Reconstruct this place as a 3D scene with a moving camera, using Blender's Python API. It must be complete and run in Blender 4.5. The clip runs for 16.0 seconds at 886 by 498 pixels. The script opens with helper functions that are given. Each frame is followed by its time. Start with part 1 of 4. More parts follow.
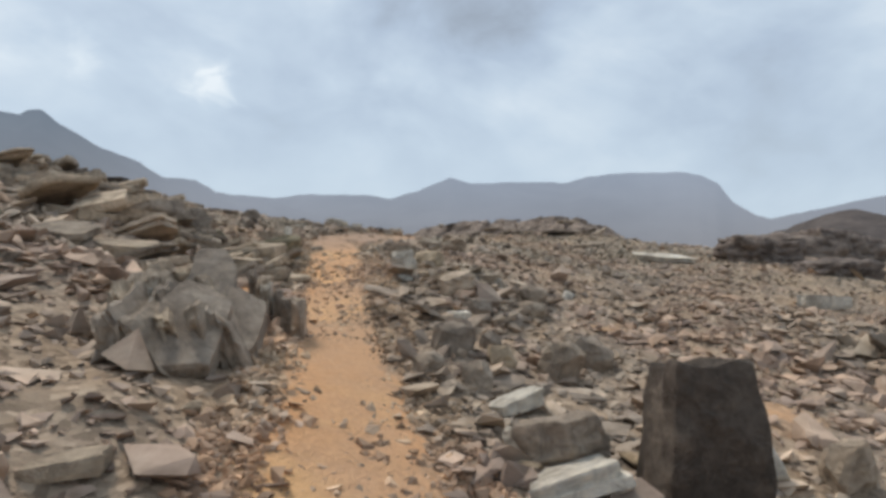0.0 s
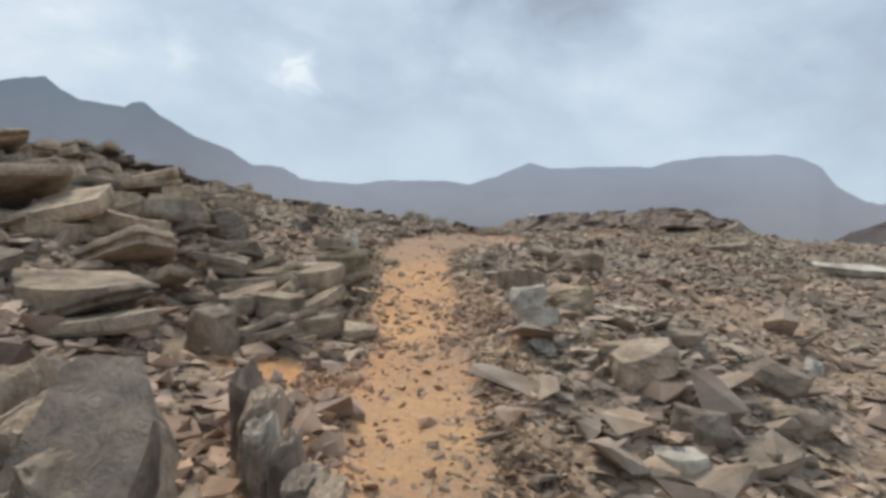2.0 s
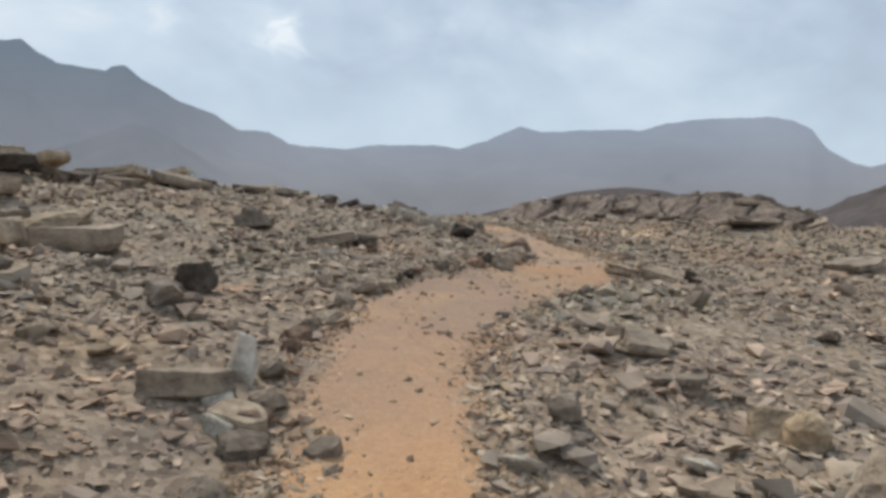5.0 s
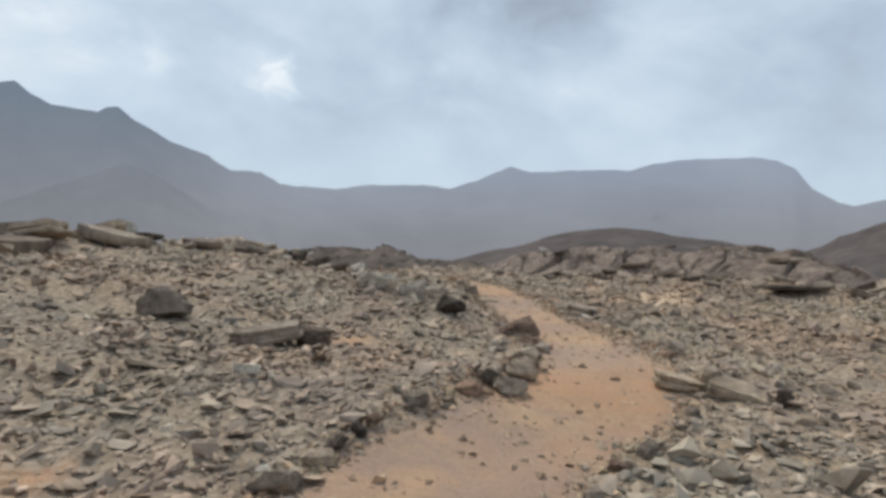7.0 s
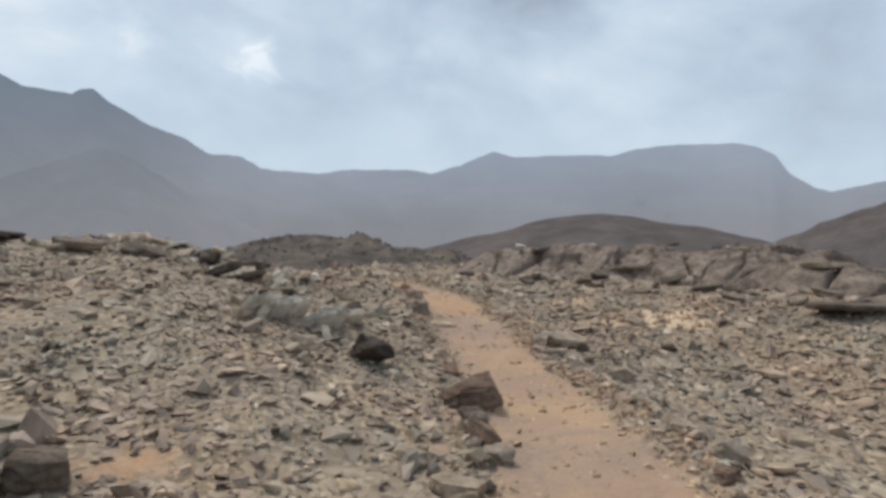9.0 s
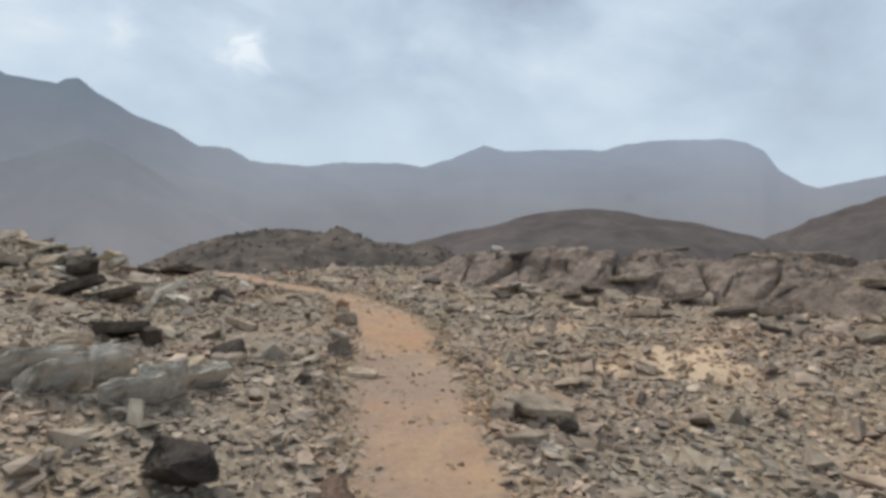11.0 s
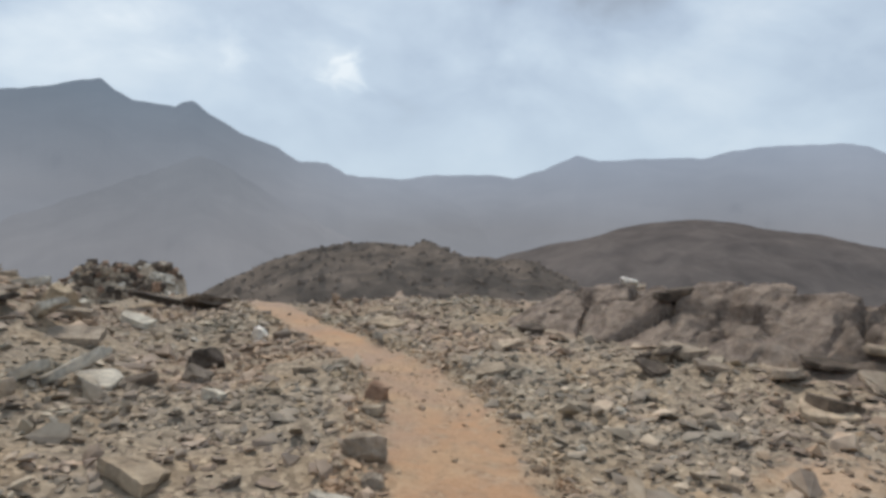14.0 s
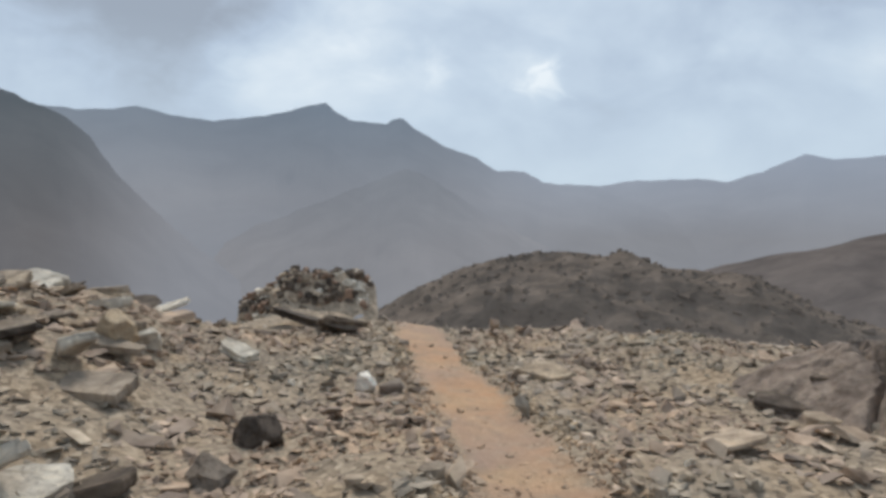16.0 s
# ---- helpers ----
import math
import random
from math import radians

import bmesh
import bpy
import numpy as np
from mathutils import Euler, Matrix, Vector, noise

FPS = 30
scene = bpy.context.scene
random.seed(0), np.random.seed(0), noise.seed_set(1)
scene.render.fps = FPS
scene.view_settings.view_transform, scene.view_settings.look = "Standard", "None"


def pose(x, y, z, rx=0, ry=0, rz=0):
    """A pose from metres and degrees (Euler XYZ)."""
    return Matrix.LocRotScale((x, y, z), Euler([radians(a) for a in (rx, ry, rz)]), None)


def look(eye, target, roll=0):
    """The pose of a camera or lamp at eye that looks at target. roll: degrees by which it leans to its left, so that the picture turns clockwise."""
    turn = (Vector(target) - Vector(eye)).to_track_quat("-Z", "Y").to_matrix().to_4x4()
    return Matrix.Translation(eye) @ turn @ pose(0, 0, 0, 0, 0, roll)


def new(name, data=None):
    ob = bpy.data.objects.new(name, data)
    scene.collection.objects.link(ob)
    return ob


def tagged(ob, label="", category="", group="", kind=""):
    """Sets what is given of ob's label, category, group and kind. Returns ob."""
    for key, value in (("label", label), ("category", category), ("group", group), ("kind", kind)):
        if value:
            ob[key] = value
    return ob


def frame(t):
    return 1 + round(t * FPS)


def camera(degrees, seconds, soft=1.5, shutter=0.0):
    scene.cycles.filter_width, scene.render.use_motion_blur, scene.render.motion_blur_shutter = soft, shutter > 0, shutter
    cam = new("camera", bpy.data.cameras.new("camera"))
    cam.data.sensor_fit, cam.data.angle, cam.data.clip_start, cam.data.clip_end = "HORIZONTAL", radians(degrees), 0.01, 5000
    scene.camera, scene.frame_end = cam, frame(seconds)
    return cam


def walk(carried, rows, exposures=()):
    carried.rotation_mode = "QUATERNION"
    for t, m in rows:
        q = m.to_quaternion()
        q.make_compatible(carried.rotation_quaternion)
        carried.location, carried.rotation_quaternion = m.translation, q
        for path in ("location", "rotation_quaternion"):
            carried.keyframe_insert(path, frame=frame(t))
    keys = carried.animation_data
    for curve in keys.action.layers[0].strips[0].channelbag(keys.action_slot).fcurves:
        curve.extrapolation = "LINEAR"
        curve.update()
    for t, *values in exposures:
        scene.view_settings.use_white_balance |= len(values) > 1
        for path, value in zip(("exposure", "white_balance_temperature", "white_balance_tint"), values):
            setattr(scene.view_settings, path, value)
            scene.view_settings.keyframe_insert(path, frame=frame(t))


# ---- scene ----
# A stony hill path between scree and outcrops, under an overcast sky.
cam = camera(72.0, 16.0, soft=3.5)
PATH = [
    (0, (-0.052, 0.065, 1.383), (-0.045, 2.065, 1.385), 0.7),
    (0.5, (0.011, 0.884, 1.419), (-0.097, 2.881, 1.426), 0.8),
    (1, (-0.184, 1.586, 1.496), (-0.369, 3.577, 1.503), 1.0),
    (1.5, (-0.393, 2.248, 1.607), (-0.624, 4.235, 1.593), 1.1),
    (2, (-0.58, 2.951, 1.729), (-0.827, 4.935, 1.68), 1.1),
    (2.5, (-0.721, 3.702, 1.874), (-0.969, 5.684, 1.781), 1.0),
    (3, (-0.784, 4.473, 2.013), (-1.025, 6.454, 1.881), 0.9),
    (3.5, (-0.899, 5.204, 2.15), (-1.131, 7.184, 1.993), 0.8),
    (4, (-0.997, 5.963, 2.295), (-1.222, 7.943, 2.124), 0.7),
    (4.5, (-1.123, 6.711, 2.437), (-1.345, 8.692, 2.264), 0.8),
    (5, (-1.25, 7.406, 2.524), (-1.464, 9.388, 2.361), 0.7),
    (5.2, (-1.301, 7.687, 2.536), (-1.509, 9.671, 2.394), 0.6),
    (7.3, (-1.408, 10.258, 2.982), (-1.594, 12.249, 2.949), 0.6),
    (7.5, (-1.378, 10.569, 3.015), (-1.563, 12.56, 2.982), 0.6),
    (8, (-1.335, 11.351, 3.089), (-1.506, 13.343, 3.049), 0.7),
    (8.5, (-1.197, 12.16, 3.162), (-1.348, 14.153, 3.103), 0.6),
    (9, (-1.044, 12.961, 3.175), (-1.175, 14.955, 3.092), 0.6),
    (9.2, (-0.942, 13.257, 3.174), (-1.067, 15.252, 3.089), 0.4),
    (11.3, (-0.569, 16.171, 3.276), (-0.667, 18.166, 3.172), 1.0),
    (11.5, (-0.583, 16.436, 3.271), (-0.691, 18.431, 3.171), 1.0),
    (12, (-0.654, 17.134, 3.311), (-0.794, 19.127, 3.223), 1.0),
    (12.5, (-0.748, 17.822, 3.341), (-0.925, 19.812, 3.263), 1.0),
    (13, (-0.789, 18.545, 3.356), (-1.01, 20.531, 3.285), 1.0),
    (13.5, (-0.887, 19.241, 3.366), (-1.176, 21.219, 3.298), 1.0),
    (14, (-0.971, 19.982, 3.352), (-1.367, 21.941, 3.283), 0.8),
    (14.5, (-1.068, 20.716, 3.365), (-1.61, 22.64, 3.296), 0.8),
    (15, (-1.126, 21.385, 3.36), (-1.834, 23.254, 3.294), 0.8),
    (15.5, (-1.22, 22.116, 3.382), (-2.083, 23.919, 3.32), 0.8),
    (16, (-1.376, 22.801, 3.393), (-2.367, 24.537, 3.341), 0.8),
]
walk(cam, [(t, look(eye, target, roll)) for t, eye, target, roll in PATH])

# ---------------------------------------------------------------- sky and light
SUN_AZ, SUN_EL = radians(-38), radians(52)          # clockwise from +y, and above the horizon
world = bpy.data.worlds.new("overcast_sky")
scene.world = world
world.use_nodes = True


def node(tree, kind, **values):
    n = tree.nodes.new(kind)
    for key, value in values.items():
        if key in n.inputs:
            n.inputs[key].default_value = value
    return n


def ramp(tree, stops):
    n = tree.nodes.new("ShaderNodeValToRGB")
    n.color_ramp.elements.remove(n.color_ramp.elements[1])
    first = True
    for at, colour in stops:
        e = n.color_ramp.elements[0] if first else n.color_ramp.elements.new(at)
        e.position, e.color, first = at, (*colour, 1), False
    return n


def overcast(tree):
    tree.nodes.clear()
    link = tree.links.new
    coord = tree.nodes.new("ShaderNodeTexCoord")
    sky = tree.nodes.new("ShaderNodeTexSky")
    sky.sky_type, sky.sun_disc, sky.sun_elevation, sky.sun_rotation = "NISHITA", False, SUN_EL, SUN_AZ
    stretch = node(tree, "ShaderNodeMapping", Scale=(1.0, 1.0, 1.7), Location=(0.35, 0.1, 0.0))
    link(coord.outputs["Generated"], stretch.inputs["Vector"])
    big = node(tree, "ShaderNodeTexNoise", Scale=2.3, Detail=5.0, Roughness=0.52, Distortion=0.5)
    fine = node(tree, "ShaderNodeTexNoise", Scale=6.5, Detail=4.0, Roughness=0.55, Distortion=0.3)
    for n in (big, fine):
        link(stretch.outputs["Vector"], n.inputs["Vector"])
    both = tree.nodes.new("ShaderNodeMath")
    both.operation = "MULTIPLY_ADD"
    both.inputs[1].default_value = 0.35
    link(fine.outputs["Fac"], both.inputs[0])
    link(big.outputs["Fac"], both.inputs[2])
    total = both.outputs["Value"]
    wisp = node(tree, "ShaderNodeTexNoise", Scale=15.0, Detail=5.0, Roughness=0.6, Distortion=0.6)
    link(stretch.outputs["Vector"], wisp.inputs["Vector"])
    # thinner and thicker places in the cloud: bearing, height, how sharply bounded, how much
    for bearing, up, tight, much in ((-19.4, 12.8, 3800, 0.22), (-21.0, 14.0, 3800, 0.26), (-22.5, 14.6, 1100, 0.09), (-37, 16.5, 900, 0.12), (-31, 15.2, 2500, 0.15), (-46, 13.5, 600, 0.10), (12, 14, 80, 0.06), (-12, 10, 200, 0.05),
                                     (2, 23, 160, -0.20), (-58, 20, 60, -0.42), (27, 15, 140, -0.10), (-8, 19, 200, -0.05), (14, 16, 160, 0.05)):
        b, e = radians(bearing), radians(up)
        near = tree.nodes.new("ShaderNodeVectorMath")
        near.operation = "DOT_PRODUCT"
        near.inputs[1].default_value = (math.sin(b) * math.cos(e), math.cos(b) * math.cos(e), math.sin(e))
        warp = node(tree, "ShaderNodeMixRGB", Fac=0.11)
        warp.blend_type = "ADD"
        shift = tree.nodes.new("ShaderNodeVectorMath")
        shift.operation = "SUBTRACT"
        shift.inputs[1].default_value = (0.5, 0.5, 0.5)
        link(wisp.outputs["Color"], shift.inputs[0])
        link(coord.outputs["Generated"], warp.inputs["Color1"])
        link(shift.outputs["Vector"], warp.inputs["Color2"])
        unit = tree.nodes.new("ShaderNodeVectorMath")
        unit.operation = "NORMALIZE"
        link(warp.outputs["Color"], unit.inputs[0])
        link(unit.outputs["Vector"], near.inputs[0])
        fall = tree.nodes.new("ShaderNodeMath")
        fall.operation = "MULTIPLY_ADD"
        fall.inputs[1].default_value, fall.inputs[2].default_value = tight, -tight
        link(near.outputs["Value"], fall.inputs[0])
        bell = tree.nodes.new("ShaderNodeMath")
        bell.operation = "EXPONENT"
        link(fall.outputs["Value"], bell.inputs[0])
        add = tree.nodes.new("ShaderNodeMath")
        add.operation = "MULTIPLY_ADD"
        add.inputs[1].default_value = much
        link(bell.outputs["Value"], add.inputs[0])
        link(total, add.inputs[2])
        total = add.outputs["Value"]
    cloud = ramp(tree, ((0.36, (0.33, 0.385, 0.46)), (0.56, (0.455, 0.55, 0.675)), (0.70, (0.555, 0.66, 0.775)), (0.86, (0.70, 0.79, 0.87)), (1.0, (0.86, 0.92, 0.96))))
    link(total, cloud.inputs["Fac"])
    # paler towards the horizon, where one looks through more haze
    part_z = tree.nodes.new("ShaderNodeSeparateXYZ")
    link(coord.outputs["Generated"], part_z.inputs["Vector"])
    low = node(tree, "ShaderNodeMapRange")
    for key, value in (("From Min", 0.02), ("From Max", 0.30), ("To Min", 0.75), ("To Max", 0.0)):
        low.inputs[key].default_value = value
    link(part_z.outputs["Z"], low.inputs["Value"])
    pale = tree.nodes.new("ShaderNodeMixRGB")
    pale.inputs["Color2"].default_value = (0.56, 0.67, 0.775, 1)
    link(low.outputs["Result"], pale.inputs["Fac"])
    link(cloud.outputs["Color"], pale.inputs["Color1"])
    blue = node(tree, "ShaderNodeBackground", Strength=0.10)
    grey = node(tree, "ShaderNodeBackground", Strength=1.03)
    link(sky.outputs["Color"], blue.inputs["Color"])
    link(pale.outputs["Color"], grey.inputs["Color"])
    mix = node(tree, "ShaderNodeMixShader", Fac=0.93)
    link(blue.outputs["Background"], mix.inputs[1])
    link(grey.outputs["Background"], mix.inputs[2])
    out = tree.nodes.new("ShaderNodeOutputWorld")
    link(mix.outputs["Shader"], out.inputs["Surface"])


overcast(world.node_tree)
lamp = bpy.data.lights.new("sun", "SUN")
lamp.energy, lamp.angle, lamp.color = 2.7, radians(13), (1.0, 0.93, 0.83)
sun = new("sun", lamp)
sun.matrix_world = look((40 * math.sin(SUN_AZ), 40 * math.cos(SUN_AZ), 50), (0, 0, 0))
sun.rotation_euler = Euler((math.pi / 2 - SUN_EL, 0, math.pi - SUN_AZ))
scene.view_settings.exposure = 0.0


# ---------------------------------------------------------------- materials
def surface(name, rough=0.9, spec=0.25):
    m = bpy.data.materials.new(name)
    m.use_nodes = True
    tree = m.node_tree
    bsdf = tree.nodes["Principled BSDF"]
    bsdf.inputs["Roughness"].default_value = rough
    bsdf.inputs["Specular IOR Level"].default_value = spec
    return m, tree, bsdf


def place_of(tree):
    geo = tree.nodes.new("ShaderNodeNewGeometry")
    return geo.outputs["Position"], geo


def bump(tree, bsdf, parts, distance):
    """Relief from several heights, each (socket, strength)."""
    last = None
    for socket, strength in parts:
        b = node(tree, "ShaderNodeBump", Strength=strength, Distance=distance)
        tree.links.new(socket, b.inputs["Height"])
        if last:
            tree.links.new(last, b.inputs["Normal"])
        last = b.outputs["Normal"]
    tree.links.new(last, bsdf.inputs["Normal"])


def mixed(tree, fac, a, b, blend="MIX"):
    n = tree.nodes.new("ShaderNodeMixRGB")
    n.blend_type = blend
    for value, key in ((fac, "Fac"), (a, "Color1"), (b, "Color2")):
        if isinstance(value, (int, float)):
            n.inputs[key].default_value = value
        elif isinstance(value, tuple):
            n.inputs[key].default_value = (*value, 1)
        else:
            tree.links.new(value, n.inputs[key])
    return n.outputs["Color"]


def ground_material(name, grit, dirt):
    """Fine debris that goes over into ochre dust where the surface carries dust."""
    m, tree, bsdf = surface(name, 0.95, 0.15)
    link = tree.links.new
    pos, _ = place_of(tree)
    dust = tree.nodes.new("ShaderNodeAttribute")
    dust.attribute_name = "dust"
    chips = node(tree, "ShaderNodeTexVoronoi", Scale=22.0)
    small = node(tree, "ShaderNodeTexVoronoi", Scale=60.0)
    broad = node(tree, "ShaderNodeTexNoise", Scale=0.9, Detail=5.0, Roughness=0.6)
    grain = node(tree, "ShaderNodeTexNoise", Scale=38.0, Detail=6.0, Roughness=0.7)
    patch = node(tree, "ShaderNodeTexNoise", Scale=4.5, Detail=4.0, Roughness=0.65)
    for n in (chips, small, broad, grain, patch):
        link(pos, n.inputs["Vector"])
    stone = ramp(tree, tuple((at, tuple(c * grit for c in col)) for at, col in (
        (0.0, (0.135, 0.108, 0.083)), (0.35, (0.255, 0.207, 0.16)), (0.7, (0.355, 0.293, 0.228)), (1.0, (0.49, 0.41, 0.325)))))
    link(chips.outputs["Color"], stone.inputs["Fac"])
    tint = ramp(tree, ((0.3, (0.80, 0.80, 0.82)), (0.5, (1.0, 0.97, 0.93)), (0.72, (1.14, 1.02, 0.88))))
    link(broad.outputs["Fac"], tint.inputs["Fac"])
    gravel = mixed(tree, 1.0, stone.outputs["Color"], tint.outputs["Color"], "MULTIPLY")
    ochre = ramp(tree, tuple((at, tuple(c * dirt for c in col)) for at, col in (
        (0.28, (0.27, 0.175, 0.115)), (0.5, (0.44, 0.285, 0.175)), (0.72, (0.58, 0.39, 0.245)))))
    link(grain.outputs["Fac"], ochre.inputs["Fac"])
    worn = mixed(tree, 0.55, ochre.outputs["Color"], mixed(tree, patch.outputs["Fac"], (0.40, 0.285, 0.21), (0.53, 0.32, 0.165)))
    # ragged border between dust and debris
    edge = tree.nodes.new("ShaderNodeMath")
    edge.operation = "MULTIPLY_ADD"
    edge.inputs[1].default_value = 1.1
    link(patch.outputs["Fac"], edge.inputs[0])
    link(dust.outputs["Fac"], edge.inputs[2])
    cut = node(tree, "ShaderNodeMapRange")
    for key, value in (("From Min", 0.90), ("From Max", 1.28)):
        cut.inputs[key].default_value = value
    link(edge.outputs["Value"], cut.inputs["Value"])
    scuff = node(tree, "ShaderNodeTexNoise", Scale=1.7, Detail=5.0, Roughness=0.7)
    link(pos, scuff.inputs["Vector"])
    bared = ramp(tree, ((0.38, (0.0, 0.0, 0.0)), (0.62, (0.5, 0.5, 0.5))))
    link(scuff.outputs["Fac"], bared.inputs["Fac"])
    soil = node(tree, "ShaderNodeTexNoise", Scale=0.42, Detail=3.0, Roughness=0.5)
    link(pos, soil.inputs["Vector"])
    warmth = ramp(tree, ((0.38, (0.86, 0.92, 1.02)), (0.5, (1.0, 1.0, 1.0)), (0.6, (1.10, 1.0, 0.86))))
    link(soil.outputs["Fac"], warmth.inputs["Fac"])
    worn = mixed(tree, 1.0, worn, warmth.outputs["Color"], "MULTIPLY")
    drift = node(tree, "ShaderNodeTexNoise", Scale=1.1, Detail=4.0, Roughness=0.6, Distortion=0.6)
    link(pos, drift.inputs["Vector"])
    sand = ramp(tree, ((0.48, (0.0, 0.0, 0.0)), (0.66, (0.8, 0.8, 0.8))))
    link(drift.outputs["Fac"], sand.inputs["Fac"])
    worn = mixed(tree, sand.outputs["Color"], worn, mixed(tree, grain.outputs["Fac"], (0.43, 0.27, 0.145), (0.66, 0.45, 0.25)))
    apart = tree.nodes.new("ShaderNodeSeparateXYZ")
    link(pos, apart.inputs["Vector"])
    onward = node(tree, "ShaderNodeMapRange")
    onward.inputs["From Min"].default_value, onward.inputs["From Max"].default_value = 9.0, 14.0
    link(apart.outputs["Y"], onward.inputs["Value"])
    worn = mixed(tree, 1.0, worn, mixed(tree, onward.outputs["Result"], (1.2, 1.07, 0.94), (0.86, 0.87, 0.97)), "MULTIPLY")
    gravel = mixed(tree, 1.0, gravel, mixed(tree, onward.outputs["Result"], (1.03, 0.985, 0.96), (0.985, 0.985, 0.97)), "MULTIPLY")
    dried = tree.nodes.new("ShaderNodeAttribute")
    dried.attribute_name = "bleach"
    worn = mixed(tree, dried.outputs["Fac"], worn, mixed(tree, grain.outputs["Fac"], (0.48, 0.34, 0.22), (0.76, 0.58, 0.41)))
    worn = mixed(tree, bared.outputs["Color"], worn, mixed(tree, 0.55, gravel, worn))
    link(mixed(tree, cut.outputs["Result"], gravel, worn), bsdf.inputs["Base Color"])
    bump(tree, bsdf, ((chips.outputs["Distance"], 0.18), (small.outputs["Distance"], 0.3), (grain.outputs["Fac"], 0.5), (patch.outputs["Fac"], 0.5)), 0.03)
    return m


def rock_material(name, dark, mid, light, islands=False, strata=2.2, relief=0.05, vary=0.8):
    m, tree, bsdf = surface(name, 0.88, 0.22)
    link = tree.links.new
    pos, geo = place_of(tree)
    if islands:
        chance = geo.outputs["Random Per Island"]
    else:
        info = tree.nodes.new("ShaderNodeObjectInfo")
        chance = info.outputs["Random"]
    coord = tree.nodes.new("ShaderNodeTexCoord")
    where = pos if islands else coord.outputs["Object"]
    body = node(tree, "ShaderNodeTexNoise", Scale=3.2, Detail=7.0, Roughness=0.62, Distortion=0.4)
    grain = node(tree, "ShaderNodeTexNoise", Scale=42.0, Detail=4.0, Roughness=0.7)
    lines = node(tree, "ShaderNodeTexNoise", Scale=2.0, Detail=5.0, Roughness=0.6)
    flat = node(tree, "ShaderNodeMapping", Scale=(1.3, 1.3, 1.3 * strata), Rotation=(0.35, 0.25, 0.0))
    link(where, flat.inputs["Vector"])
    link(flat.outputs["Vector"], lines.inputs["Vector"])
    for n in (body, grain):
        link(where, n.inputs["Vector"])
    tone = ramp(tree, ((0.27, dark), (0.48, mid), (0.74, light)))
    link(body.outputs["Fac"], tone.inputs["Fac"])
    hue = ramp(tree, ((0.0, (0.50, 0.49, 0.49)), (0.25, (0.82, 0.80, 0.79)), (0.55, (1.0, 0.97, 0.93)), (0.8, (1.14, 1.07, 0.97)), (0.95, (1.5, 1.42, 1.32))))
    link(chance, hue.inputs["Fac"])
    stain = ramp(tree, ((0.34, (0.78, 0.75, 0.73)), (0.52, (1.0, 1.0, 1.0)), (0.75, (1.08, 1.03, 0.97))))
    link(lines.outputs["Fac"], stain.inputs["Fac"])
    colour = mixed(tree, 1.0, mixed(tree, vary, tone.outputs["Color"], hue.outputs["Color"], "MULTIPLY"), stain.outputs["Color"], "MULTIPLY")
    if not islands:
        fret = node(tree, "ShaderNodeTexNoise", Scale=13.0, Detail=6.0, Roughness=0.75, Distortion=0.8)
        link(where, fret.inputs["Vector"])
        mottle = ramp(tree, ((0.32, (0.68, 0.66, 0.65)), (0.5, (1.0, 1.0, 1.0)), (0.66, (1.22, 1.19, 1.14))))
        link(fret.outputs["Fac"], mottle.inputs["Fac"])
        colour = mixed(tree, 1.0, colour, mottle.outputs["Color"], "MULTIPLY")
    if islands:
        drift = node(tree, "ShaderNodeTexNoise", Scale=0.55, Detail=4.0, Roughness=0.6)
        link(pos, drift.inputs["Vector"])
        apart = tree.nodes.new("ShaderNodeSeparateXYZ")
        link(pos, apart.inputs["Vector"])
        onward = node(tree, "ShaderNodeMapRange")
        onward.inputs["From Min"].default_value, onward.inputs["From Max"].default_value = 6.0, 15.0
        link(apart.outputs["Y"], onward.inputs["Value"])
        colour = mixed(tree, 1.0, colour, mixed(tree, onward.outputs["Result"], (1.03, 0.985, 0.96), (0.985, 0.985, 0.97)), "MULTIPLY")
        cast = ramp(tree, ((0.32, (0.84, 0.90, 0.90)), (0.45, (0.97, 0.99, 0.98)), (0.55, (1.02, 0.97, 0.96)), (0.68, (1.08, 0.98, 0.90))))
        link(drift.outputs["Fac"], cast.inputs["Fac"])
        colour = mixed(tree, 1.0, colour, cast.outputs["Color"], "MULTIPLY")
    link(colour, bsdf.inputs["Base Color"])
    rough_parts = [(lines.outputs["Fac"], 0.6), (body.outputs["Fac"], 0.5), (grain.outputs["Fac"], 0.3)]
    if not islands:
        rough_parts.append((fret.outputs["Fac"], 0.7))
    bump(tree, bsdf, rough_parts, relief)
    return m


